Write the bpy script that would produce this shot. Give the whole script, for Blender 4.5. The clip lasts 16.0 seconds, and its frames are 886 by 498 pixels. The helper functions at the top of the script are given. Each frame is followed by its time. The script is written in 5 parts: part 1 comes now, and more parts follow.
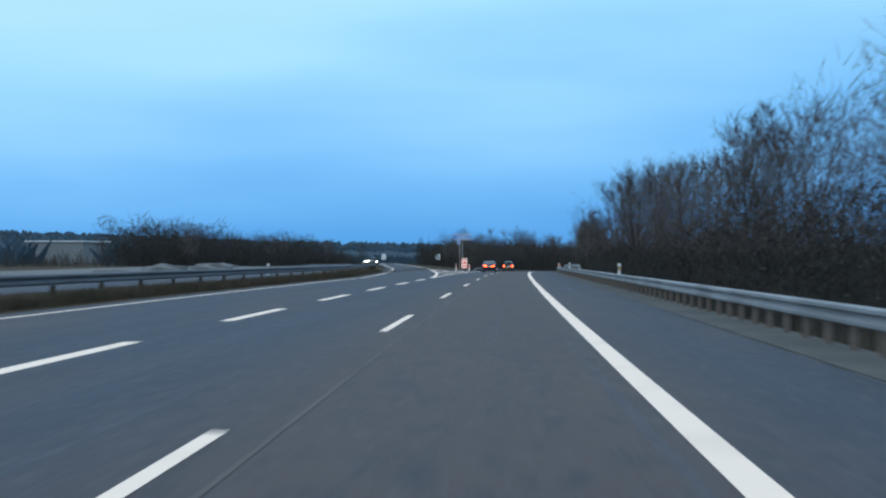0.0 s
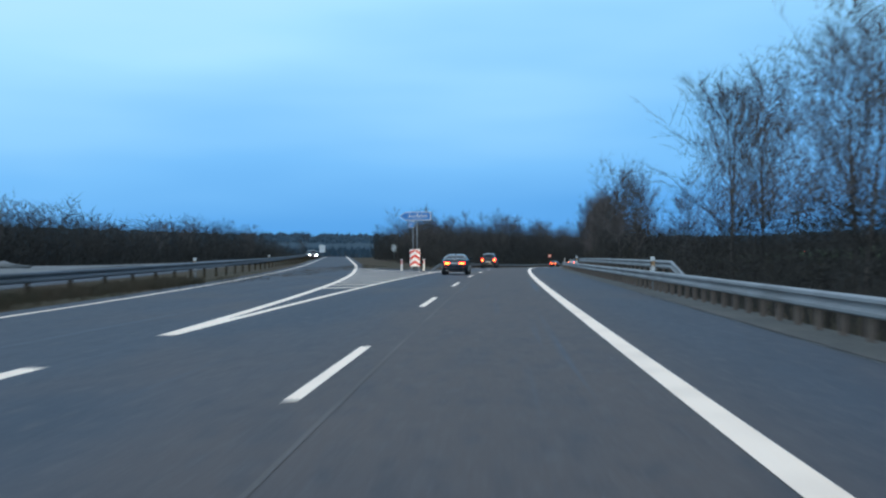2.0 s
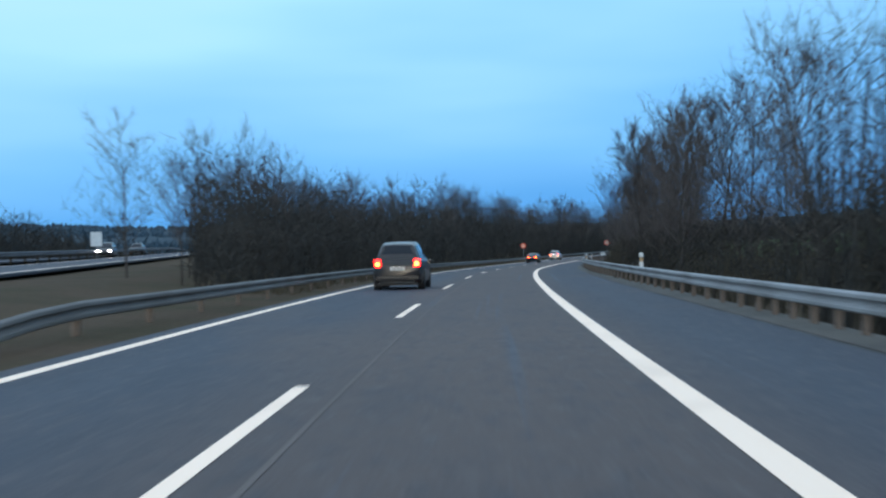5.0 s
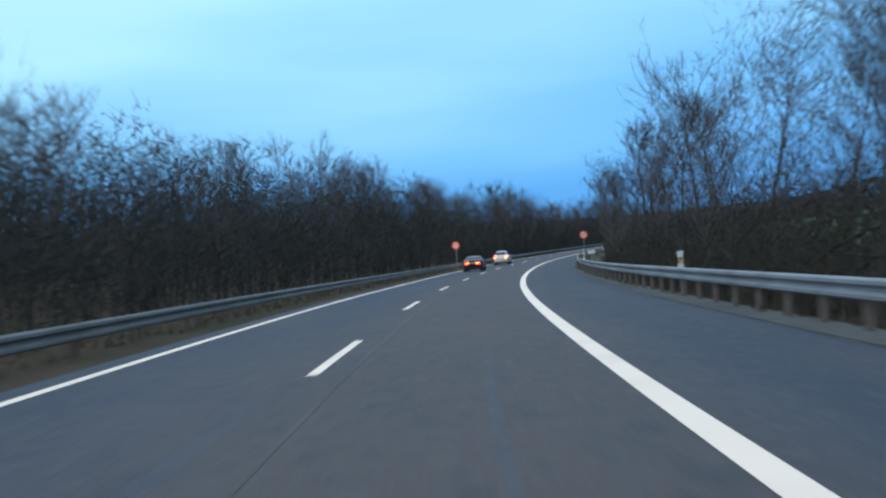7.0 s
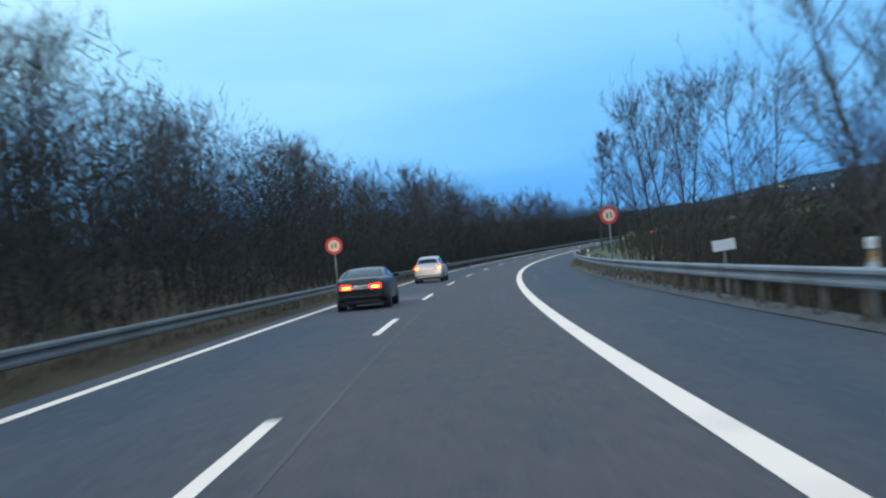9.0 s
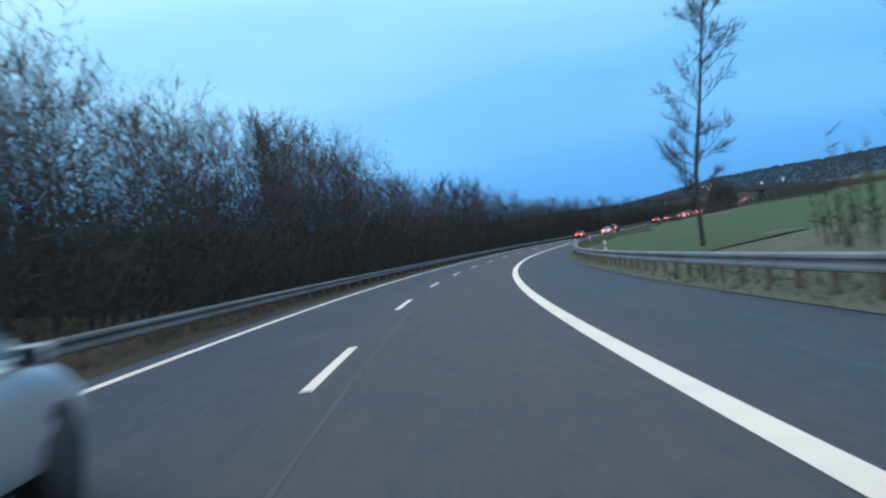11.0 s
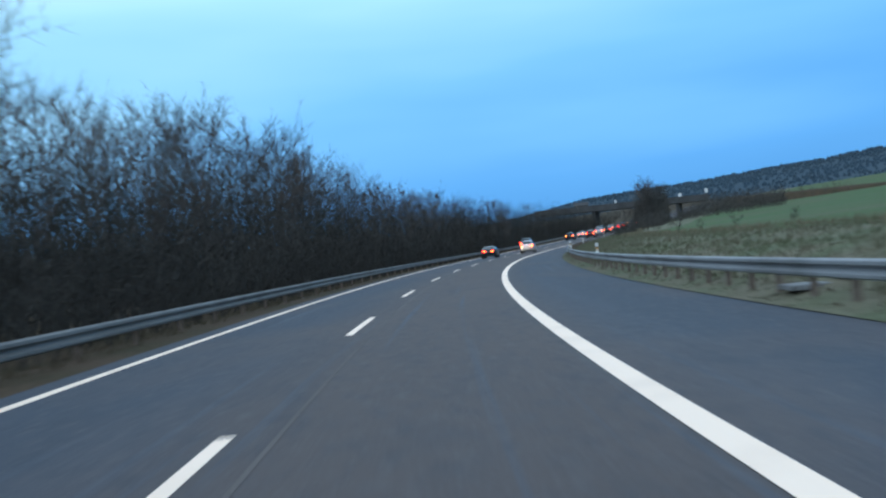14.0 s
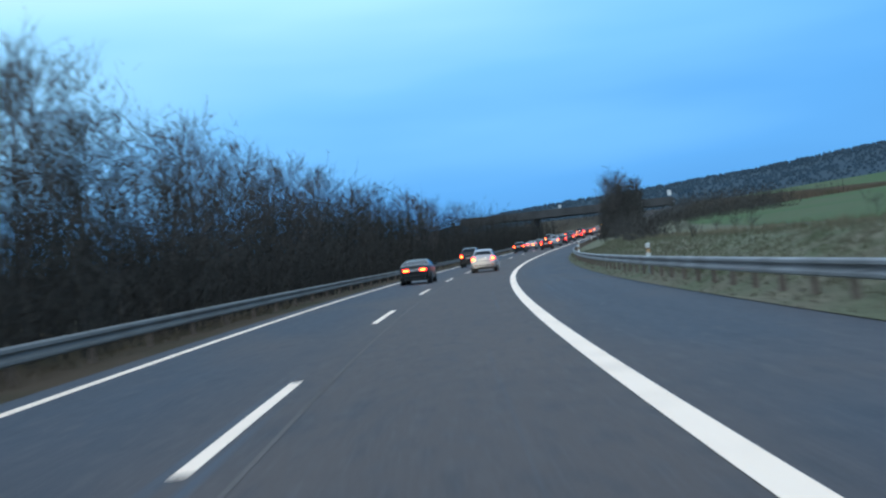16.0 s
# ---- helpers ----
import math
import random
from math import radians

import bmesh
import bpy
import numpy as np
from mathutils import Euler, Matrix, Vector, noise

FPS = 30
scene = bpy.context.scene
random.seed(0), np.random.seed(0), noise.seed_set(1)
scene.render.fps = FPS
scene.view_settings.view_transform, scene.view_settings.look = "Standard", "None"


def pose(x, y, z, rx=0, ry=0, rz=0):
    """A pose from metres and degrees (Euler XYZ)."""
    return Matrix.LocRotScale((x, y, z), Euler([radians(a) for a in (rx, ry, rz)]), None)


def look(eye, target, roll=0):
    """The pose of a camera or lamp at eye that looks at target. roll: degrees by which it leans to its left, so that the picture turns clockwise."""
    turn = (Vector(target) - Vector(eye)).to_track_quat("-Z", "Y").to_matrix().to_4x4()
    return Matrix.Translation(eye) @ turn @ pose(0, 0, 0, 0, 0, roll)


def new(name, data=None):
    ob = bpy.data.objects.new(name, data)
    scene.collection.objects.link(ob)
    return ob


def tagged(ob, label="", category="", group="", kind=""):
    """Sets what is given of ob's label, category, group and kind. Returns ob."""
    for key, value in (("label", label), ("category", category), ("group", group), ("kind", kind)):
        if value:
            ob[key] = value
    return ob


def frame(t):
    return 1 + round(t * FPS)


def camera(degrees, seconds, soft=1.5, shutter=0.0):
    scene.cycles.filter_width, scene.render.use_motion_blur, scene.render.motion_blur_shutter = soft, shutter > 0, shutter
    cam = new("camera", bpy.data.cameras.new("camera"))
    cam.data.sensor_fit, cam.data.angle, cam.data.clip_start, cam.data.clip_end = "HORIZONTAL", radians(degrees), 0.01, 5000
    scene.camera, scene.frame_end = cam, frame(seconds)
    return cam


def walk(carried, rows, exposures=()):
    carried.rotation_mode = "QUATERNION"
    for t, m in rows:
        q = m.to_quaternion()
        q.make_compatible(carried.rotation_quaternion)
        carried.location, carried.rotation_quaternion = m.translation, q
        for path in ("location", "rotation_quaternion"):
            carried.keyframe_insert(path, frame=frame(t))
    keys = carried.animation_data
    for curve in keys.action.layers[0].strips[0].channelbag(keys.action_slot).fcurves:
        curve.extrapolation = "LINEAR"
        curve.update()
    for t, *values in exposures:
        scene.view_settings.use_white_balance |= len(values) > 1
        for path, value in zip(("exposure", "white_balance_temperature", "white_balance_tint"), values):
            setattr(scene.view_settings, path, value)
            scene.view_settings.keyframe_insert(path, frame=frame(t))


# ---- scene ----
# The motorway: its plan and level along the dashed lane line, by stations of 2 m.
BENDS = [0.264, 0.252, 0.125, 0.271, 0.449, 0.606, 0.862, 1.268, 0.892, 1.119, 1.328, 1.153, 1.311, 1.3, 1.222, 1.111, 0.9, 0.793, 0.752, 0.746, 0.747, 0.747, 0.747, 0.747]          # thousandths of a radian per metre, every 40 m from -20 m
LEVELS = [-1.6, -0.08, -1.06, -0.88, 1.26, 0.44, 1.13, 0.23, 1.37, 1.48, 1.38, 1.31, 1.28]         # change of gradient, 1e-4 per metre, every 80 m from -20 m
ST = np.arange(-20, 1000, 2.0)
_b = np.interp(ST, -20 + 40.0 * np.arange(len(BENDS)), BENDS) * 1e-3
_a = np.concatenate([[0], np.cumsum((_b[1:] + _b[:-1]) / 2 * 2.0)])
HEAD = _a - np.interp(0, ST, _a)
_m = (HEAD[1:] + HEAD[:-1]) / 2
RX = np.concatenate([[0], np.cumsum(np.sin(_m) * 2.0)])
RY = np.concatenate([[0], np.cumsum(np.cos(_m) * 2.0)])
RX, RY = RX - np.interp(0, ST, RX), RY - np.interp(0, ST, RY)
_g = np.cumsum(np.interp(ST, -20 + 80.0 * np.arange(len(LEVELS)), LEVELS) * 1e-4) * 2.0
_g = _g - np.interp(20, ST, _g)
_z = np.cumsum(_g) * 2.0
RZ = _z - np.interp(20, ST, _z)


def heading(s):
    """Radians that the road has turned to the right at station s."""
    return float(np.interp(s, ST, HEAD))


def at(s, lat, up=0.0):
    """The place at station s, lat metres right of the dashed line, up metres over the road's level."""
    over = s - min(max(s, -20.0), 998.0)
    c = s - over
    h = heading(c)
    return Vector((float(np.interp(c, ST, RX)) + math.cos(h) * lat + math.sin(h) * over,
                   float(np.interp(c, ST, RY)) - math.sin(h) * lat + math.cos(h) * over,
                   float(np.interp(c, ST, RZ)) + up))


def stand(s, lat, up=0.0, turn=0.0):
    """The pose of a thing that faces along the road at station s."""
    p = at(s, lat, up)
    return pose(p.x, p.y, p.z, 0, 0, turn - math.degrees(heading(s)))


# Camera: seconds, station, metres right of the dashed line, then degrees to the right, up and clockwise.
EYE = 1.33
ROWS = [
    (0, -2.98, 2.13, -2.81, 0.48, -0.20),
    (0.5, 12.51, 2.14, -3.05, 0.63, -0.47),
    (1, 28.92, 2.01, -2.87, 0.48, -0.18),
    (1.5, 44.52, 1.98, -2.99, 0.33, 0.49),
    (2, 61.29, 1.84, -2.50, 0.06, 0.41),
    (2.5, 76.73, 1.84, -2.52, 0.38, 1.04),
    (3, 93.47, 1.80, -2.34, 0.05, 0.43),
    (3.5, 108.98, 1.86, -2.29, -0.60, 0.82),
    (4, 125.00, 1.84, -2.19, -0.58, 0.58),
    (6.5, 203.04, 1.96, -0.77, -0.30, 3.62),
    (7, 219.44, 1.90, -0.41, -0.35, 3.70),
    (7.5, 234.77, 1.86, -0.54, -0.42, 3.61),
    (8, 250.96, 1.83, -0.49, -0.30, 3.56),
    (8.5, 266.14, 1.77, -0.32, -0.18, 3.77),
    (9, 282.87, 1.82, -0.22, -0.12, 5.13),
    (11.5, 363.48, 1.62, 0.86, -0.00, 6.01),
    (12, 380.39, 1.68, 0.97, 0.17, 6.27),
    (12.5, 396.57, 1.83, 0.62, 0.23, 6.46),
    (13, 413.21, 1.77, 1.00, 0.47, 5.79),
    (13.5, 428.90, 1.79, 1.07, 0.54, 5.31),
    (14, 446.09, 1.81, 1.02, 0.33, 5.29),
    (14.5, 462.20, 1.86, 0.79, 0.64, 5.39),
    (15, 479.61, 1.95, 0.49, 0.64, 5.15),
    (15.5, 496.10, 1.93, 0.51, 0.72, 4.89),
    (16, 513.61, 1.95, 0.39, 0.75, 5.60),
]


def carried_pose(s, lat, yaw, pitch, roll):
    p = at(s, lat, EYE)
    h, e, r = heading(s) + radians(yaw), radians(pitch), radians(roll)
    ahead = Vector((math.sin(h) * math.cos(e), math.cos(h) * math.cos(e), math.sin(e)))
    right = Vector((math.cos(h), -math.sin(h), 0.0))
    up = right.cross(ahead)
    right, up = right * math.cos(r) - up * math.sin(r), right * math.sin(r) + up * math.cos(r)
    m = Matrix((right, up, -ahead)).transposed().to_4x4()
    m.translation = p
    return m


cam = camera(41.9, 16.0, soft=2.3, shutter=0.38)
walk(cam, [(t, carried_pose(*row)) for t, *row in ROWS],
     exposures=[(0.0, -0.03), (3.0, -0.03), (4.2, 0.03), (6.5, 0.14), (9.0, 0.17), (11.5, 0.18), (16.0, 0.17)])

# ---- light: an even evening sky, blue near the horizon, paler overhead ----
world = bpy.data.worlds.new("evening_sky")
scene.world = world
world.use_nodes = True
wn, wl = world.node_tree.nodes, world.node_tree.links
wn.clear()


def wnode(kind, **sets):
    n = wn.new(kind)
    for key, value in sets.items():
        n.inputs[key].default_value = value
    return n


w_out, w_bg = wn.new("ShaderNodeOutputWorld"), wnode("ShaderNodeBackground", Strength=1.0)
w_co, w_sep = wn.new("ShaderNodeTexCoord"), wn.new("ShaderNodeSeparateXYZ")
wl.new(w_co.outputs["Generated"], w_sep.inputs[0])
w_map = wn.new("ShaderNodeMapping")
w_map.inputs["Scale"].default_value = (1.3, 1.0, 7.0)
w_map.inputs["Rotation"].default_value = (0.0, 0.12, 0.3)
wl.new(w_co.outputs["Generated"], w_map.inputs["Vector"])
w_cloud = wnode("ShaderNodeTexNoise", Scale=1.6, Detail=3.0, Roughness=0.42)
wl.new(w_map.outputs[0], w_cloud.inputs["Vector"])
w_sum = wn.new("ShaderNodeMath")
w_sum.operation = "MULTIPLY_ADD"
w_sum.inputs[1].default_value = 0.22
wl.new(w_cloud.outputs[0], w_sum.inputs[0])
wl.new(w_sep.outputs["Z"], w_sum.inputs[2])
w_west = wn.new("ShaderNodeMath")
w_west.operation = "MULTIPLY_ADD"
w_west.inputs[1].default_value = -0.10
wl.new(w_sep.outputs["X"], w_west.inputs[0])
wl.new(w_sum.outputs[0], w_west.inputs[2])
w_ramp = wn.new("ShaderNodeValToRGB")
stops = [(0.06, (0.078, 0.32, 0.73)), (0.14, (0.105, 0.40, 0.87)), (0.22, (0.19, 0.54, 1.0)),
         (0.32, (0.40, 0.78, 1.08)), (0.50, (0.70, 0.97, 1.24)), (1.0, (0.74, 1.0, 1.32))]
ramp = w_ramp.color_ramp
while len(ramp.elements) < len(stops):
    ramp.elements.new(0.5)
for e, (where, c) in zip(ramp.elements, stops):
    e.position, e.color = where, (*c, 1.0)
wl.new(w_west.outputs[0], w_ramp.inputs[0])
w_sky = wn.new("ShaderNodeTexSky")
w_sky.sky_type, w_sky.sun_disc = "NISHITA", False
w_sky.sun_elevation, w_sky.sun_rotation = radians(3.0), radians(250.0)
w_mix = wn.new("ShaderNodeMixRGB")
w_mix.blend_type, w_mix.inputs[0].default_value = "ADD", 0.006
wl.new(w_ramp.outputs[0], w_mix.inputs[1])
wl.new(w_sky.outputs[0], w_mix.inputs[2])
wl.new(w_mix.outputs[0], w_bg.inputs[0])
wl.new(w_bg.outputs[0], w_out.inputs[0])

sun = new("sun", bpy.data.lights.new("sun", "SUN"))
sun.data.energy, sun.data.angle, sun.data.color = 0.6, radians(120), (0.95, 0.97, 1.0)
sun.matrix_world = look((-40, -60, 45), (0, 0, 0))


# ---- materials ----
def material(name, base, rough=0.8, metal=0.0, second=None, scale=8.0, mix=(0.4, 0.65), fine=None, bump=0.0,
             bump_scale=60.0, coat=0.0, per_thing=0.0):
    """A surface with a base colour, stains of a second colour, fine grain and relief."""
    m = bpy.data.materials.new(name)
    m.use_nodes = True
    nt = m.node_tree
    n, l = nt.nodes, nt.links
    b = n["Principled BSDF"]
    b.inputs["Roughness"].default_value, b.inputs["Metallic"].default_value = rough, metal
    b.inputs["Coat Weight"].default_value = coat
    b.inputs["Base Color"].default_value = (*base, 1)
    co = n.new("ShaderNodeTexCoord")
    colour = None
    if second:
        big = n.new("ShaderNodeTexNoise")
        big.inputs["Scale"].default_value, big.inputs["Detail"].default_value = 1.0 / scale, 5.0
        l.new(co.outputs["Object"], big.inputs["Vector"])
        r = n.new("ShaderNodeValToRGB")
        r.color_ramp.elements[0].position, r.color_ramp.elements[1].position = mix
        r.color_ramp.elements[0].color, r.color_ramp.elements[1].color = (*base, 1), (*second, 1)
        l.new(big.outputs[0], r.inputs[0])
        colour = r.outputs[0]
    if fine:
        small = n.new("ShaderNodeTexNoise")
        small.inputs["Scale"].default_value, small.inputs["Detail"].default_value = bump_scale, 3.0
        l.new(co.outputs["Object"], small.inputs["Vector"])
        mx = n.new("ShaderNodeMixRGB")
        mx.blend_type, mx.inputs[0].default_value = "OVERLAY", fine
        mx.inputs[1].default_value = (*base, 1)
        if colour:
            l.new(colour, mx.inputs[1])
        l.new(small.outputs[0], mx.inputs[2])
        colour = mx.outputs[0]
    if per_thing:
        info = n.new("ShaderNodeObjectInfo")
        hv = n.new("ShaderNodeHueSaturation")
        rng = n.new("ShaderNodeMapRange")
        rng.inputs["To Min"].default_value, rng.inputs["To Max"].default_value = 1 - per_thing, 1 + per_thing
        l.new(info.outputs["Random"], rng.inputs["Value"])
        l.new(rng.outputs[0], hv.inputs["Value"])
        hv.inputs["Color"].default_value = (*base, 1)
        if colour:
            l.new(colour, hv.inputs["Color"])
        colour = hv.outputs[0]
    if colour:
        l.new(colour, b.inputs["Base Color"])
    if bump:
        rel = n.new("ShaderNodeTexNoise")
        rel.inputs["Scale"].default_value, rel.inputs["Detail"].default_value = bump_scale, 4.0
        l.new(co.outputs["Object"], rel.inputs["Vector"])
        bp = n.new("ShaderNodeBump")
        bp.inputs["Strength"].default_value, bp.inputs["Distance"].default_value = bump, 0.02
        l.new(rel.outputs[0], bp.inputs["Height"])
        l.new(bp.outputs[0], b.inputs["Normal"])
    return m


def road_material(name, base, worn, warm):
    """Asphalt: grain, patches, and long wheel tracks that follow the road by its own map (metres across, metres along)."""
    m = material(name, base, 0.76)
    nt = m.node_tree
    n, l = nt.nodes, nt.links
    b = n["Principled BSDF"]
    uv = n.new("ShaderNodeUVMap")
    uv.uv_map = "along"
    colour = None

    def noise_mix(scale, detail, low, high, shade, over):
        mp = n.new("ShaderNodeMapping")
        mp.inputs["Scale"].default_value = (*scale, 1.0)
        l.new(uv.outputs[0], mp.inputs["Vector"])
        tx = n.new("ShaderNodeTexNoise")
        tx.inputs["Scale"].default_value, tx.inputs["Detail"].default_value = 1.0, detail
        l.new(mp.outputs[0], tx.inputs["Vector"])
        rg = n.new("ShaderNodeMapRange")
        rg.inputs["From Min"].default_value, rg.inputs["From Max"].default_value = low, high
        l.new(tx.outputs[0], rg.inputs["Value"])
        mx = n.new("ShaderNodeMixRGB")
        l.new(rg.outputs[0], mx.inputs[0])
        if over is None:
            mx.inputs[1].default_value = (*base, 1)
        else:
            l.new(over, mx.inputs[1])
        mx.inputs[2].default_value = (*shade, 1)
        return mx.outputs[0], tx
    colour, _t = noise_mix((1.1, 0.012), 4.0, 0.42, 0.66, worn, None)
    # headlight warmth put into the colour: a browner band along the inner lane
    cross = n.new("ShaderNodeSeparateXYZ")
    l.new(uv.outputs[0], cross.inputs[0])
    share = None
    for low, high, far in ((-2.0, 0.8, 0.80), (3.0, 5.2, -0.78)):
        rg = n.new("ShaderNodeMapRange")
        rg.interpolation_type = "SMOOTHSTEP"
        rg.inputs["From Min"].default_value, rg.inputs["From Max"].default_value = low, high
        rg.inputs["To Min"].default_value, rg.inputs["To Max"].default_value = 0.0, far
        l.new(cross.outputs["X"], rg.inputs["Value"])
        if share is None:
            share = rg.outputs[0]
        else:
            add = n.new("ShaderNodeMath")
            l.new(share, add.inputs[0])
            l.new(rg.outputs[0], add.inputs[1])
            share = add.outputs[0]
    lane = n.new("ShaderNodeMixRGB")
    l.new(share, lane.inputs[0])
    l.new(colour, lane.inputs[1])
    lane.inputs[2].default_value = (*(v * 0.86 for v in warm), 1)
    colour = lane.outputs[0]
    colour, _t = noise_mix((0.30, 0.09), 5.0, 0.48, 0.92, warm, colour)
    colour, _t = noise_mix((1.4, 0.35), 4.0, 0.52, 1.05, tuple(v * 0.72 for v in base), colour)
    colour, _t = noise_mix((2.6, 0.03), 3.0, 0.62, 0.75, tuple(v * 1.35 for v in worn), colour)
    colour, _t = noise_mix((4.5, 1.6), 5.0, 0.50, 0.90, tuple(v * 0.62 for v in worn), colour)
    colour, _t = noise_mix((6.0, 2.2), 5.0, 0.54, 0.95, (0.105, 0.098, 0.100), colour)
    grain, tex = noise_mix((20.0, 14.0), 6.0, 0.54, 0.86, (0.124, 0.120, 0.126), colour)
    l.new(grain, b.inputs["Base Color"])
    bp = n.new("ShaderNodeBump")
    bp.inputs["Strength"].default_value, bp.inputs["Distance"].default_value = 0.7, 0.012
    b.inputs["Specular IOR Level"].default_value = 0.22
    l.new(tex.outputs[0], bp.inputs["Height"])
    l.new(bp.outputs[0], b.inputs["Normal"])
    return m


def lamp_material(name, colour, strength):
    m = bpy.data.materials.new(name)
    m.use_nodes = True
    b = m.node_tree.nodes["Principled BSDF"]
    b.inputs["Base Color"].default_value = (*colour, 1)
    b.inputs["Emission Color"].default_value, b.inputs["Emission Strength"].default_value = (*colour, 1), strength
    b.inputs["Roughness"].default_value = 0.25
    return m


ASPHALT = road_material("asphalt", (0.0345, 0.0460, 0.0640), (0.0430, 0.0545, 0.0730), (0.0920, 0.0700, 0.0615))
JOINT = material("asphalt_joint", (0.052, 0.042, 0.038), 0.76, second=(0.085, 0.070, 0.065), scale=5.0, mix=(0.36, 0.62), fine=0.4, bump=0.5)
KERB = material("gritty_edge", (0.075, 0.080, 0.085), 0.85, second=(0.040, 0.042, 0.044), scale=1.5, mix=(0.40, 0.62), fine=0.4, bump=0.5)
# Warm tint of headlights is put into the white paint's colour.
PAINT = material("road_paint", (0.94, 0.73, 0.57), 0.6, second=(0.76, 0.58, 0.45), scale=1.2, mix=(0.5, 0.8), fine=0.25, bump=0.3)
STEEL = material("galvanised_steel", (0.235, 0.255, 0.27), 0.72, 0.0, second=(0.16, 0.172, 0.178), scale=2.0, fine=0.2, bump=0.1)
STEEL_OLD = material("weathered_rail_steel", (0.112, 0.118, 0.120), 0.75, 0.0, second=(0.078, 0.080, 0.080), scale=2.0, fine=0.2, bump=0.1)
# Median rail shows its shaded back; the shade is put into this steel's colour.
STEEL_DIM = material("shaded_rail_steel", (0.092, 0.106, 0.125), 0.75, 0.0, second=(0.07, 0.08, 0.092), scale=2.0, fine=0.2)
STEEL_POST = material("weathered_steel_post", (0.155, 0.118, 0.094), 0.8, 0.0, second=(0.10, 0.076, 0.062), scale=0.4, fine=0.3)
VERGE = material("winter_grass", (0.064, 0.045, 0.029), 0.95, second=(0.044, 0.037, 0.020), scale=4.0, fine=0.6, bump=1.0, bump_scale=9)
FIELD = material("green_field", (0.058, 0.100, 0.040), 0.95, second=(0.080, 0.097, 0.050), scale=22.0, fine=0.4, bump=0.8, bump_scale=4)
BANK = material("dry_bank_grass", (0.136, 0.126, 0.088), 0.95, second=(0.096, 0.112, 0.066), scale=2.2, fine=0.6, bump=1.0, bump_scale=6)
DRY = material("withered_grass", (0.066, 0.048, 0.029), 0.95, second=(0.042, 0.036, 0.019), scale=2.0, per_thing=0.2)
PALE_GRASS = material("pale_withered_grass", (0.16, 0.13, 0.085), 0.95, second=(0.10, 0.09, 0.05), scale=2.0)
GRAVEL = material("bare_gravel", (0.15, 0.15, 0.15), 0.95, second=(0.09, 0.09, 0.085), scale=3.0, fine=0.5, bump=0.8, bump_scale=12)
BARK = material("bark", (0.058, 0.047, 0.040), 0.95, second=(0.040, 0.034, 0.030), scale=0.8, fine=0.4, bump=0.6, bump_scale=20, per_thing=0.3)
TWIGS = material("twigs", (0.088, 0.075, 0.069), 0.95, per_thing=0.35)
BRUSH = material("brushwood", (0.057, 0.052, 0.046), 0.95, second=(0.042, 0.042, 0.039), scale=3.0, per_thing=0.3)
# Far woods: the blue haze of distance is put into their base colour.
HAZY_WOOD = material("hazy_far_wood", (0.036, 0.062, 0.084), 1.0, second=(0.043, 0.066, 0.083), scale=25.0, fine=0.15, bump=0.4, bump_scale=0.3)
GRIT = material("gritty_verge", (0.078, 0.073, 0.064), 0.95, second=(0.052, 0.051, 0.046), scale=2.0, fine=0.5, bump=0.8, bump_scale=9)
# Brushwood again, lighter: its more open light is put into the colour.
LIT_BRUSH = material("lit_brushwood", (0.090, 0.074, 0.054), 0.95, second=(0.062, 0.056, 0.040), scale=4.0, per_thing=0.2)
WHITE = material("white_sheet", (0.72, 0.72, 0.70), 0.45, second=(0.6, 0.6, 0.58), scale=0.4, fine=0.1)
RED = material("red_sheet", (0.62, 0.045, 0.03), 0.4, second=(0.5, 0.04, 0.03), scale=0.4)
BLUE = material("blue_sheet", (0.045, 0.22, 0.55), 0.4, second=(0.04, 0.19, 0.48), scale=0.5)
BLACK = material("black_plastic", (0.015, 0.015, 0.016), 0.55, second=(0.022, 0.022, 0.022), scale=0.3)
RUBBER = material("tyre_rubber", (0.018, 0.018, 0.018), 0.85, second=(0.035, 0.032, 0.03), scale=0.2)
ALLOY = material("dusty_alloy", (0.55, 0.52, 0.48), 0.5, 0.2, second=(0.25, 0.23, 0.2), scale=0.15)
GLASS = material("tinted_glass", (0.008, 0.013, 0.020), 0.05, 0.0)
GLASS.node_tree.nodes["Principled BSDF"].inputs["IOR"].default_value = 1.30
for _m in (HAZY_WOOD, BRUSH, LIT_BRUSH, TWIGS, VERGE, FIELD, BANK):
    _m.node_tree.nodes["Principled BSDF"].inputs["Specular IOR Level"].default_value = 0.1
# White sign face; its orange glow in headlights is put into the colour.
SIGN_FACE = material("headlit_sign_sheet", (0.86, 0.58, 0.42), 0.4, second=(0.78, 0.50, 0.36), scale=0.3)
AMBER = material("amber_reflector", (0.62, 0.36, 0.16), 0.35, second=(0.5, 0.30, 0.14), scale=0.1)
# Bridge faces stand in shade; that shade is put into this dark colour.
CONCRETE = material("shaded_concrete", (0.07, 0.068, 0.066), 0.9, second=(0.045, 0.044, 0.043), scale=3.0, fine=0.3, bump=0.4)
PALE_STONE = material("pale_concrete", (0.22, 0.23, 0.235), 0.9, second=(0.14, 0.145, 0.145), scale=0.5, fine=0.3, bump=0.3)
DARK_RENDER = material("dark_render", (0.06, 0.055, 0.05), 0.9, second=(0.04, 0.038, 0.036), scale=4.0)
TAIL = lamp_material("tail_light", (0.9, 0.012, 0.010), 9.0)
TAIL_CORE = lamp_material("tail_light_core", (1.0, 0.30, 0.03), 15.0)
HEADLIGHT = lamp_material("headlight", (1.0, 0.93, 0.80), 90.0)
PLATE_LIGHT = lamp_material("plate_lamp", (1.0, 0.88, 0.70), 24.0)
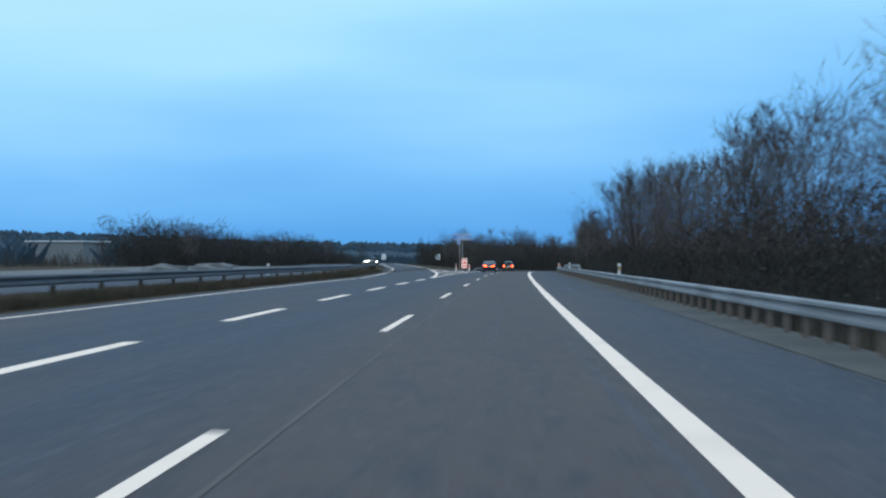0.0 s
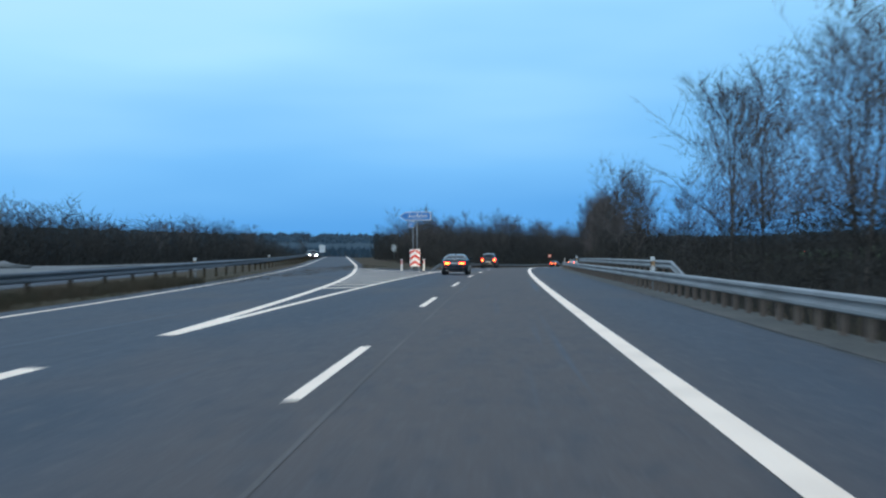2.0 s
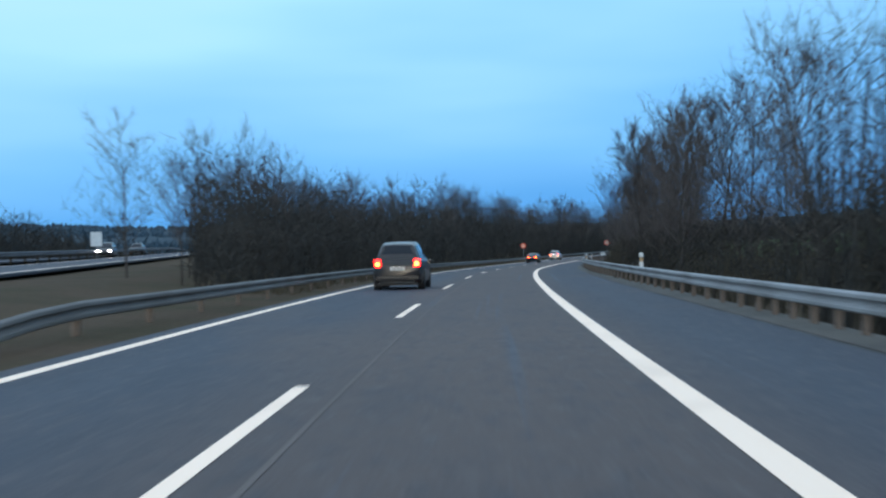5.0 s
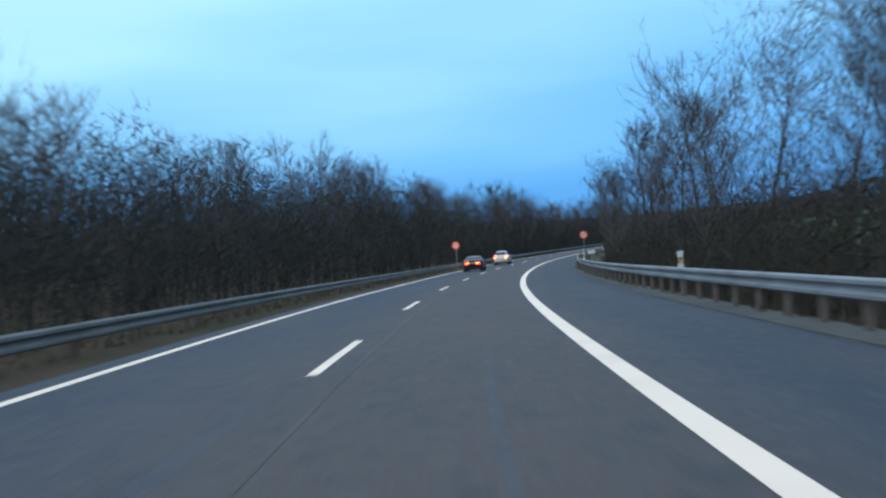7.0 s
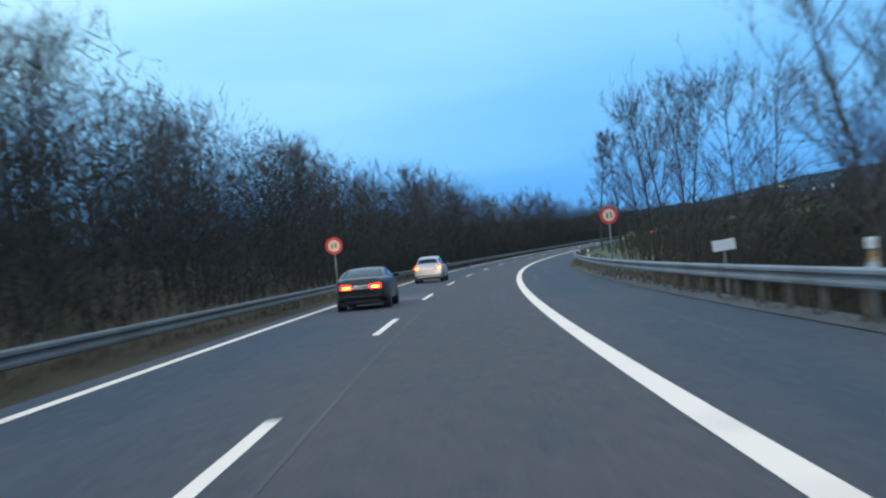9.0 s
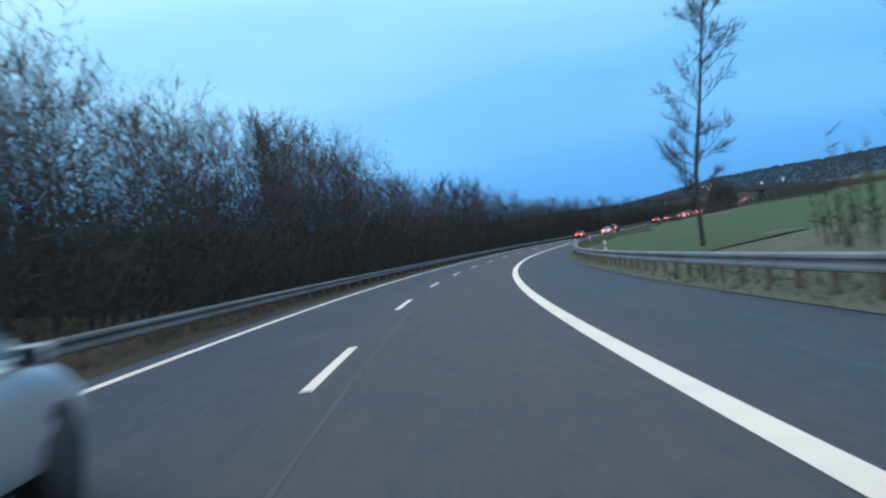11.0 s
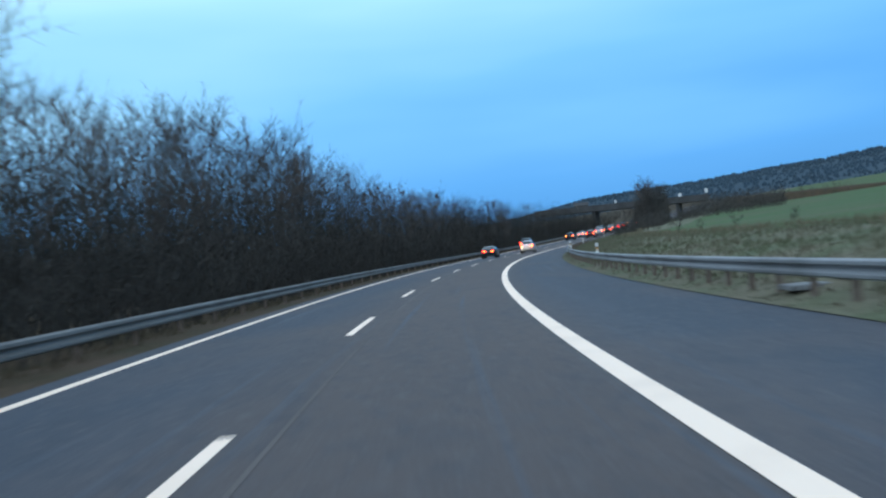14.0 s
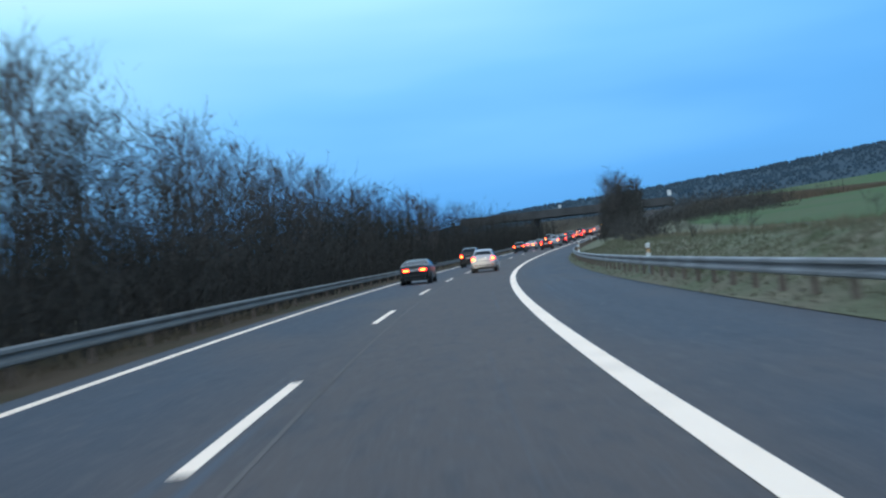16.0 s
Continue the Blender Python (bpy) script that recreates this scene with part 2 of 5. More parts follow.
WINDOW_LIGHT = lamp_material("lit_window", (1.0, 0.80, 0.50), 1.2)


# ---- building helpers ----
def mesh_object(name, verts, faces, mat, parent=None, label="", smooth=False):
    me = bpy.data.meshes.new(name)
    me.from_pydata([tuple(v) for v in verts], [], [tuple(f) for f in faces])
    if mat:
        me.materials.append(mat)
    if smooth:
        me.polygons.foreach_set("use_smooth", [True] * len(me.polygons))
    ob = new(name, me)
    if parent:
        ob.parent = parent
    if label:
        tagged(ob, label)
    return ob


def part(name, bm, mat, parent=None, label="", smooth=False):
    me = bpy.data.meshes.new(name)
    bmesh.ops.recalc_face_normals(bm, faces=bm.faces)
    bm.to_mesh(me)
    bm.free()
    me.materials.append(mat)
    if smooth:
        me.polygons.foreach_set("use_smooth", [True] * len(me.polygons))
    ob = new(name, me)
    if parent:
        ob.parent = parent
    if label:
        tagged(ob, label)
    return ob


def empty(name, m, label, category, group="", kind=""):
    e = new(name)
    e.matrix_world = m
    return tagged(e, label, category, group, kind)


def box(sx, sy, sz, x=0.0, y=0.0, z=0.0, bevel=0.0, bm=None, turn=None):
    """A box of that size whose middle is at x, y, z, with rounded edges."""
    b = bm or bmesh.new()
    made = bmesh.ops.create_cube(b, size=1.0, matrix=Matrix.Translation((x, y, z)) @ (turn or Matrix()) @ Matrix.Diagonal((sx, sy, sz, 1)))
    if bevel:
        edges = {e for v in made["verts"] for e in v.link_edges}
        bmesh.ops.bevel(b, geom=list(edges), offset=bevel, segments=2, affect="EDGES", profile=0.5)
    return b


def rod(r0, r1, length, m, n=10, bm=None):
    """A round bar along its own z from m."""
    b = bm or bmesh.new()
    bmesh.ops.create_cone(b, cap_ends=True, segments=n, radius1=r0, radius2=r1, depth=length, matrix=m @ Matrix.Translation((0, 0, length / 2)))
    return b


def ribbon(name, s0, s1, left, right, up, mat, step=3.0, parent=None, thick=0.0, kind="", label="", category="", rise=None, cols=2):
    """A sheet that follows the road between two offsets."""
    n = max(2, int((s1 - s0) / step) + 1)
    verts, faces, spread = [], [], []
    for i in range(n):
        s = s0 + (s1 - s0) * i / (n - 1)
        a, b = (left(s) if callable(left) else left), (right(s) if callable(right) else right)
        for k in range(cols + 1):
            lat = a + (b - a) * k / cols
            verts.append(at(s, lat, up + (rise(s, lat) if rise else 0.0)))
            spread.append((lat, s))
    for i in range(n - 1):
        for k in range(cols):
            j = (cols + 1) * i + k
            faces.append((j, j + 1, j + cols + 2, j + cols + 1))
    ob = mesh_object(name, verts, faces, mat, parent)
    if mat is ASPHALT:
        layer = ob.data.uv_layers.new(name="along")
        for loop in ob.data.loops:
            layer.data[loop.index].uv = spread[loop.vertex_index]
    if thick:
        mod = ob.modifiers.new("thickness", "SOLIDIFY")
        mod.thickness, mod.offset = thick, -1.0
    if label:
        tagged(ob, label, category, kind=kind)
    return ob


def step_between(x, a, b):
    u = min(1.0, max(0.0, (x - a) / (b - a)))
    return u * u * (3 - 2 * u)


# ---- the lie of the land ----
def exit_line(s):
    """The right line of the road that leaves to the left."""
    u = max(0.0, min(s, 175.0) - 80)
    lat = -(3.55 + 0.04 * u + 0.0007 * u * u)
    if s > 175:                                     # from here on it runs straight
        g = heading(77) - 0.135
        p, q, h = at(175, lat), at(s, 0), heading(s)
        across = Vector((math.cos(g), -math.sin(g), 0))
        lat = -((q - p).dot(across)) / Vector((math.cos(h), -math.sin(h), 0)).dot(across)
    return lat


def median_line(s):
    return min(-8.5, exit_line(s) - 4.95)


def level_left(s, lat):
    """The other road keeps its level while this one sinks."""
    w = step_between(-lat, 4.5, 13.0) * step_between(s, 60, 110) * (1 - step_between(s, 330, 420))
    return w * (at(80, 0).z - at(s, 0).z)


def right_rail(s):
    return float(np.interp(s, (0, 60, 130, 290, 440, 520), (7.1, 7.1, 7.0, 7.3, 7.75, 7.85)))


def right_edge(s):
    """Where the asphalt of the shoulder ends."""
    return float(np.interp(s, (0, 20, 82, 140, 297, 450, 520), (6.25, 6.28, 6.42, 6.5, 6.88, 7.3, 7.35)))


def lie(s, lat):
    """Height of the ground over the road's level."""
    if lat < 0:
        h = -0.06 + 0.045 * step_between(-lat, 3.6, 4.4) - 0.30 * step_between(-lat, 4.6, 8.0) * step_between(s, 165, 215)
        h += level_left(s, lat) - 0.05 * step_between(-lat, 3.4, 3.6) * (1 - step_between(-lat, -median_line(s) + 0.6, -median_line(s) + 1.2)) * (1 - step_between(s, 150, 158))
        h += 0.25 * step_between(-lat, 26, 40) * (1 - step_between(s, 120, 200))
        h += step_between(-lat, 70, 140) * step_between(s, 420, 600) * min(0.0, -2.0 - at(s, 0).z)
        return h
    early = 1 - step_between(s, 300, 380)
    h = -0.06 + 0.045 * step_between(lat, 5.4, 6.2) - 1.3 * early * step_between(lat, right_rail(s) + 0.1, right_rail(s) + 3.4)
    late = 1 - early
    h += late * 0.30 * step_between(lat, right_edge(s) + 0.05, right_edge(s) + 1.4)
    h += late * (0.6 * step_between(lat, 8.0, 12.0) + 0.055 * min(150.0, max(0.0, lat - 10)))
    h += early * 0.02 * max(0.0, lat - 40)
    return h


def left_edge(s):
    return median_line(s) - 0.8 if s < 158 else -4.0


sts = [-3000, -1200, -500, -200] + list(np.arange(-60, 20, 20.0)) + list(np.arange(20, 760, 6.0)) + list(np.arange(760, 1000, 20.0)) + [1000, 1100, 1250, 1500, 1900, 2500, 3500]
lats = [-3500, -2200, -1400, -900, -600, -400, -250, -160, -110, -80, -60, -45, -34, -26, -20, -16, -13, -11, -9, -8, -7, -6, -5.2, -4.5, -3.5,
        0, 5, 6.2, 6.6, 7, 7.4, 7.8, 8.6, 9.5, 10.5, 12, 14, 17, 21, 26, 33, 42, 55, 75, 100, 140, 190, 250, 330, 430, 560, 700]
gv = [at(max(s, -60), lat, lie(max(s, -60), lat)) + min(0.0, s + 60) * Vector((math.sin(heading(-60)), math.cos(heading(-60)), 0)) for s in sts for lat in lats]
nl = len(lats)
gf = [(i * nl + j, i * nl + j + 1, (i + 1) * nl + j + 1, (i + 1) * nl + j) for i in range(len(sts) - 1) for j in range(nl - 1)]
tagged(mesh_object("ground", gv, gf, VERGE, smooth=True), "rough brown and olive winter grass beside the motorway", "ground", kind="structure")
FIELD_SIDE = (335, 360, 385, 438, 470, 520, 570, 640, 1000), (28, 20, 9.0, 9.0, 13.5, 14.0, 17.0, 23.0, 26.0)
field_v = []
for s in np.arange(335, 1000, 5.0):
    near = float(np.interp(s, *FIELD_SIDE))
    field_v += [at(s, lat, lie(s, lat) + 0.06) for lat in [near + d for d in (0, 0.8, 1.6, 2.6, 4.0, 6.0, 9.0)] + [40, 55, 75, 100, 140, 163]]
field_f = [(i * 13 + j, i * 13 + j + 1, (i + 1) * 13 + j + 1, (i + 1) * 13 + j) for i in range(132) for j in range(12)]
tagged(mesh_object("field", field_v, field_f, FIELD, smooth=True), "green winter crop on a field that climbs gently", "field", kind="structure")

bank_v = [at(s, right_edge(s) + d, lie(s, right_edge(s) + d) + 0.03) for s in np.arange(340, 1000, 5.0) for d in (-0.03, 0.35, 0.8, 1.4, 2.0, 3.0, 4.5, 6.6, 9.0, 13.0, 20.0)]
bank_f = [(i * 11 + j, i * 11 + j + 1, (i + 1) * 11 + j + 1, (i + 1) * 11 + j) for i in range(131) for j in range(10)]
tagged(mesh_object("bank", bank_v, bank_f, BANK, smooth=True), "low bank of dry brown and green grass", "bank", kind="structure")

ribbon("road", -60, 998, left_edge, right_edge, 0.0, ASPHALT, thick=0.12, kind="structure",
       label="dark grey worn asphalt motorway with a wide shoulder", category="road", rise=level_left, cols=18)
ribbon("exit_road", 158, 420, lambda s: median_line(s) - 0.8, lambda s: exit_line(s) + 0.7, 0.0, ASPHALT, thick=0.12, kind="structure",
       label="dark asphalt lane that leaves to the left", category="road", rise=level_left, cols=6)
ribbon("opposite_road", -60, 420, lambda s: median_line(s) - 17.0, lambda s: median_line(s) - 7.0, 0.0, ASPHALT, thick=0.12, kind="structure",
       label="opposite asphalt carriageway beyond the median", category="road", rise=level_left, cols=6)

ribbon("gravel_strip", -60, 330, lambda s: median_line(s) - 30.0, lambda s: median_line(s) - 17.1, 0.0, GRAVEL, kind="structure",
       label="pale bare gravel strip beyond the opposite carriageway", category="gravel", rise=lambda s, lat: lie(s, lat) + 0.05, cols=6)

ribbon("verge_strip", -60, 342, lambda s: right_edge(s) - 0.03, lambda s: right_rail(s) + 0.5, 0.0, GRIT, kind="structure",
       label="strip of dry brown grass and grit under the guard rail", category="verge", rise=lambda s, lat: lie(s, lat) + 0.03, cols=4)

# ---- road markings ----
MARK = 0.006


def marking(name, s0, s1, left, right, parent, step=3.0, rise=None):
    return ribbon(name, s0, s1, left, right, MARK, PAINT, step, parent, rise=rise)


edge = empty("edge_line", Matrix(), "broad solid white edge line beside the shoulder", "road marking", kind="structure")
marking("line", -60, 998, 3.485, 3.755, edge)
inner = empty("inner_line", Matrix(), "solid white line along the outer edge of the lanes", "road marking", kind="structure")
marking("line", 80, 998, lambda s: -3.62 + 0.14 * step_between(s, 180, 230), lambda s: -3.40 + 0.12 * step_between(s, 180, 230), inner)
gore_line = empty("exit_line", Matrix(), "solid white line beside the leaving lane", "road marking", kind="structure")
marking("line", 80, 400, lambda s: exit_line(s) - 0.13, lambda s: exit_line(s) + 0.13, gore_line, rise=level_left)
median = empty("median_line", Matrix(), "solid white line beside the median", "road marking", kind="structure")
marking("line", -60, 400, lambda s: median_line(s) - 0.08, lambda s: median_line(s) + 0.08, median, rise=level_left)
dashes = empty("lane_dashes", Matrix(), "white dashes between the two lanes", "road marking", kind="structure")
for i in range(-3, 54):
    s = -0.36 + 18 * i
    marking("dash", s, s + 6.0, -0.075, 0.075, dashes)
blocks = empty("exit_dashes", Matrix(), "close white dashes before the leaving lane", "road marking", kind="structure")
for i in range(-5, 6):
    s = 8.65 + 12 * i
    marking("dash", s, s + 6.0, -3.72, -3.44, blocks)
hatch = empty("gore_hatching", Matrix(), "slanted white hatching where the lanes part", "road marking", kind="structure")
for i in range(14):
    s = 96 + 4.5 * i
    right, left = -3.66, exit_line(s + 1.2) + 0.14
    if left > right - 0.95:
        continue
    run = (right - left) * 0.85
    v = []
    for k in range(7):
        u = k / 6
        for ds in (0.0, 1.1):
            q, lat = s + run * (1 - u) + ds, right + (exit_line(s + ds) + 0.14 - right) * u
            v.append(at(q, lat, MARK + 0.004 + level_left(q, lat)))
    mesh_object("bar", v, [(2 * k, 2 * k + 1, 2 * k + 3, 2 * k + 2) for k in range(6)], PAINT, hatch)
ribbon("lane_seam", -60, 998, 0.435, 0.485, 0.004, JOINT, kind="structure", label="pale worn joint in the asphalt along the lane", category="seam")
ribbon("edge_joint", -60, 260, lambda s: right_edge(s) - 0.10, lambda s: right_edge(s) - 0.01, 0.005, KERB, kind="structure", label="pale gritty strip along the edge of the shoulder", category="seam")


# ---- guard rails ----
RAIL_PROFILE = [(0.0, 0.44), (0.05, 0.452), (0.080, 0.475), (0.083, 0.525), (0.010, 0.575), (0.006, 0.595), (0.010, 0.615), (0.083, 0.665), (0.080, 0.715), (0.05, 0.738), (0.0, 0.75)]


def guard_rail(s0, s1, lat, side, label, rise=None, ends=(0, 0), gap=4.0, low=0.0, steel=None, stake=None):
    """A steel rail with two waves on posts; side -1 shows its waves to smaller offsets. ends: metres over which it runs down to the ground."""
    thing = empty("guard_rail", Matrix(), label, "guard rail")
    n = int((s1 - s0) / 2) + 1
    verts, faces, np_ = [], [], len(RAIL_PROFILE)

    def drop(s):
        d = 0.0
        if ends[0]:
            d = max(d, 1 - (s - s0) / ends[0])
        if ends[1]:
            d = max(d, 1 - (s1 - s) / ends[1])
        return -0.62 * max(0.0, d) + (low(s) if callable(low) else low)
    for i in range(n):
        s = s0 + (s1 - s0) * i / (n - 1)
        off = lat(s) if callable(lat) else lat
        for dx, z in RAIL_PROFILE:
            verts.append(at(s, off + side * dx, z + drop(s) + (rise(s, off) if rise else 0.0)))
    for i in range(n - 1):
        for k in range(np_ - 1):
            j = i * np_ + k
            faces.append((j, j + 1, j + np_ + 1, j + np_))
    beam = mesh_object("beam", verts, faces, steel or STEEL, thing)
    mod = beam.modifiers.new("thickness", "SOLIDIFY")
    mod.thickness = 0.006
    post_mesh = None
    for i in range(min(290, int((s1 - s0) / gap))):
        s = s0 + gap * (i + 0.5)
        off = (lat(s) if callable(lat) else lat) - side * 0.09
        if post_mesh is None:
            bm = box(0.012, 0.14, 1.6, -0.04, 0, -0.105)
            box(0.09, 0.012, 1.6, 0.0, 0.065, -0.105, bm=bm)
            box(0.09, 0.012, 1.6, 0.0, -0.065, -0.105, bm=bm)
            ob = part("post", bm, stake or STEEL_POST, thing)
            post_mesh = ob.data
        else:
            ob = new("post", post_mesh)
            ob.parent = thing
        ob.matrix_world = stand(s, off, drop(s) + (rise(s, off) if rise else 0.0))
    return thing


guard_rail(-40, 180, right_rail, -1, "galvanised double-wave steel guard rail on closely set posts beside the shoulder", gap=1.333, low=lambda s: -0.07 - 0.05 * step_between(s, 90, 135))
guard_rail(180, 720, right_rail, -1, "galvanised double-wave steel guard rail on posts beside the shoulder", gap=2.0, low=lambda s: -0.12 * (1 - step_between(s, 180, 250)))
guard_rail(720, 998, right_rail, -1, "galvanised double-wave steel guard rail on posts beyond the bend")
guard_rail(100, 172, 8.2, -1, "second galvanised steel guard rail behind the first, its end running down", ends=(4, 4), gap=2.0, low=0.24)
guard_rail(166, 998, lambda s: -5.1 - 0.3 * (1 - step_between(s, 166, 185)), 1, "galvanised steel guard rail before the wood, its end running down", ends=(9, 0), gap=4.0, low=-0.15, steel=STEEL_OLD)
guard_rail(-40, 400, lambda s: median_line(s) - 2.4, 1, "steel guard rail along the grass median, its shaded back toned dark", rise=level_left, steel=STEEL_DIM, stake=VERGE, low=0.08)


# ---- trees: bare winter wood ----
def tubes(segments, sides):
    """One mesh's verts and faces from tapered pieces (start, end, first radius, last radius)."""
    a = np.array([s[0] for s in segments], float)
    b = np.array([s[1] for s in segments], float)
    r0 = np.array([s[2] for s in segments], float)[:, None, None]
    r1 = np.array([s[3] for s in segments], float)[:, None, None]
    d = b - a
    d /= np.linalg.norm(d, axis=1, keepdims=True) + 1e-9
    side = np.cross(d, np.where(np.abs(d[:, 2:3]) > 0.9, [[1.0, 0, 0]], [[0, 0, 1.0]]))
    side /= np.linalg.norm(side, axis=1, keepdims=True) + 1e-9
    other = np.cross(d, side)
    ang = np.arange(sides) * 2 * np.pi / sides
    ring = np.cos(ang)[None, :, None] * side[:, None, :] + np.sin(ang)[None, :, None] * other[:, None, :]
    v = np.concatenate([a[:, None, :] + ring * r0, b[:, None, :] + ring * r1], axis=1)
    n = len(segments)
    base = (np.arange(n) * 2 * sides)[:, None]
    k = np.arange(sides)
    quads = np.stack([base + k, base + (k + 1) % sides, base + sides + (k + 1) % sides, base + sides + k], axis=2).reshape(-1, 4)
    return v.reshape(-1, 3), quads


def spikes(segments):
    """Twigs as three-sided needles."""
    a = np.array([s[0] for s in segments], float)
    b = np.array([s[1] for s in segments], float)
    r = np.array([s[2] for s in segments], float)[:, None, None]
    d = b - a
    d /= np.linalg.norm(d, axis=1, keepdims=True) + 1e-9
    side = np.cross(d, [[0.31, 0.2, 0.93]])
    side /= np.linalg.norm(side, axis=1, keepdims=True) + 1e-9
    other = np.cross(d, side)
    ang = np.arange(3) * 2 * np.pi / 3
    ring = np.cos(ang)[None, :, None] * side[:, None, :] + np.sin(ang)[None, :, None] * other[:, None, :]
    v = np.concatenate([a[:, None, :] + ring * r, b[:, None, :]], axis=1)
    base = (np.arange(len(segments)) * 4)[:, None]
    k = np.arange(3)
    tris = np.stack([base + k, base + (k + 1) % 3, base + 3 + 0 * k], axis=2).reshape(-1, 3)
    return v.reshape(-1, 3), tris


def bough(rng, start, way, length, r, pieces, lift, wobble):
    """A bending branch as a run of points."""
    pts, d, p = [np.array(start, float)], np.array(way, float), np.array(start, float)
    for i in range(pieces):
        d = d + rng.normal(0, wobble, 3) + np.array([0, 0, lift])
        d /= np.linalg.norm(d)
        p = p + d * length / pieces
        pts.append(p.copy())
    return pts, d


def grow(seed, height, spread=0.30, upright=0.9, first=0.18, limbs=26, stems=1, twig=1.0, twigs=9, limb=0.5):
    """Pieces of a bare tree: stout ones and thin ones."""
    rng = np.random.default_rng(seed)
    stout, thin, needles = [], [], []
    for st in range(stems):
        lean = rng.normal(0, 0.05 if stems == 1 else 0.22, 3)
        lean[2] = 1.0
        h = height * (1.0 if st == 0 else rng.uniform(0.6, 0.95))
        r_base = (0.0105 * h * (1.0 if stems == 1 else 0.7) + 0.02) * (0.65 if limb < 0.3 else 0.72)
        trunk, _ = bough(rng, rng.normal(0, 0.02 if stems == 1 else 0.25, 3) * (1, 1, 0), lean / np.linalg.norm(lean), h * 0.93, r_base, 8, 0.02, 0.045)
        for i in range(8):
            f0, f1 = 1 - i / 8.6, 1 - (i + 1) / 8.6
            stout.append((trunk[i], trunk[i + 1], r_base * f0, r_base * f1))
        for _ in range(limbs // stems):
            u = first + (0.97 - first) * rng.random() ** 0.85
            i = min(7, int(u * 8))
            p = trunk[i] + (trunk[i + 1] - trunk[i]) * (u * 8 - i)
            az = rng.uniform(0, 2 * np.pi)
            way = np.array([np.cos(az), np.sin(az), upright * rng.uniform(0.5, 1.3)])
            way /= np.linalg.norm(way)
            form = 0.45 + 0.85 * math.sin(math.pi * min(1.0, (u - first) / (1 - first) * 0.8 + 0.2))
            ln = h * spread * form * rng.uniform(0.7, 1.15)
            rb = max(0.018, r_base * (1 - u) * limb)
            pts, _d = bough(rng, p, way, ln, rb, 4, 0.10, 0.09)
            for j in range(4):
                thin.append((pts[j], pts[j + 1], rb * (1 - j / 4.6), rb * (1 - (j + 1) / 4.6)))
            for _k in range(7):
                w = rng.uniform(0.25, 1.0)
                j = min(3, int(w * 4))
                q = pts[j] + (pts[j + 1] - pts[j]) * (w * 4 - j)
                dv = (pts[j + 1] - pts[j])
                dv = dv / np.linalg.norm(dv) + rng.normal(0, 0.55, 3) + (0, 0, 0.25)
                dv /= np.linalg.norm(dv)
                l2 = ln * rng.uniform(0.25, 0.5)
                sub, _e = bough(rng, q, dv, l2, 0.012, 2, 0.08, 0.16)
                r2 = max(0.009, rb * 0.38)
                thin.append((sub[0], sub[1], r2, r2 * 0.75))
                needles.append((sub[1], sub[2], r2 * 0.75))
                for _t in range(twigs):
                    w2 = rng.uniform(0.15, 1.0)
                    j2 = min(1, int(w2 * 2))
                    q2 = sub[j2] + (sub[j2 + 1] - sub[j2]) * (w2 * 2 - j2)
                    d2 = dv + rng.normal(0, 0.6, 3) + (0, 0, 0.2)
                    d2 /= np.linalg.norm(d2)
                    needles.append((q2, q2 + d2 * rng.uniform(0.3, 0.75) * twig, 0.0075 * rng.uniform(0.7, 1.3)))
    return stout, thin, needles


def as_mesh(name, chunks, mat):
    verts, faces, off = [], [], 0
    for v, f in chunks:
        verts.append(v)
        faces += (f + off).tolist()
        off += len(v)
    me = bpy.data.meshes.new(name)
    me.from_pydata(np.concatenate(verts).tolist(), [], faces)
    me.materials.append(mat)
    return me


def tree_meshes(seed, height, **how):
    stout, thin, needles = grow(seed, height, **how)
    return as_mesh("trunk", [tubes(stout, 6)], BARK), as_mesh("crown", [tubes(thin, 3), spikes(needles)], TWIGS)


TALL = [tree_meshes(10 + i, 10.0, spread=0.22, upright=1.5, limbs=28, twigs=7) for i in range(4)]
LEAN = [tree_meshes(20 + i, 10.0, spread=0.27, upright=1.3, limbs=20, twigs=4) for i in range(3)]
BROAD = [tree_meshes(30 + i, 10.0, spread=0.30, upright=1.0, limbs=28, first=0.22, twigs=7) for i in range(3)]
SLIM = [tree_meshes(90 + i, 10.0, spread=0.17, upright=0.9, limbs=36, first=0.12, twig=0.8, twigs=7) for i in range(2)]
SMALL = [tree_meshes(50 + i, 6.0, spread=0.36, upright=1.0, limbs=24, first=0.08, stems=3) for i in range(4)]
BUSHES = []
for i in range(4):
    stout, thin, needles = grow(70 + i, 3.2, spread=0.42, upright=1.1, limbs=12, first=0.03, stems=6, twig=0.8, twigs=2)
    BUSHES.append(as_mesh("shrub", [tubes(stout, 3), tubes(thin, 3), spikes(needles)], BRUSH))

dice = random.Random(7)


def plant(meshes, s, lat, size, label, group, name="tree"):
    """One bare tree: size scales the model."""
    m = stand(s, lat, lie(s, lat) - 0.05, dice.uniform(0, 360)) @ Matrix.Diagonal((size * dice.uniform(0.9, 1.1), size * dice.uniform(0.9, 1.1), size, 1))
    thing = empty(name, m, label, "tree", group)
    for part_name, me in zip(("trunk", "crown"), meshes):
        ob = new(part_name, me)
        ob.parent = thing
    return thing


def shrub(s, lat, size, label="bare tangled brown shrub", group="shrubs along the road"):
    ob = new("shrub", dice.choice(BUSHES))
    ob.matrix_world = stand(s, lat, lie(s, lat) - 0.05, dice.uniform(0, 360)) @ Matrix.Diagonal((size * dice.uniform(1.0, 1.4), size * dice.uniform(1.0, 1.4), size, 1))
    return tagged(ob, label, "shrub", group)


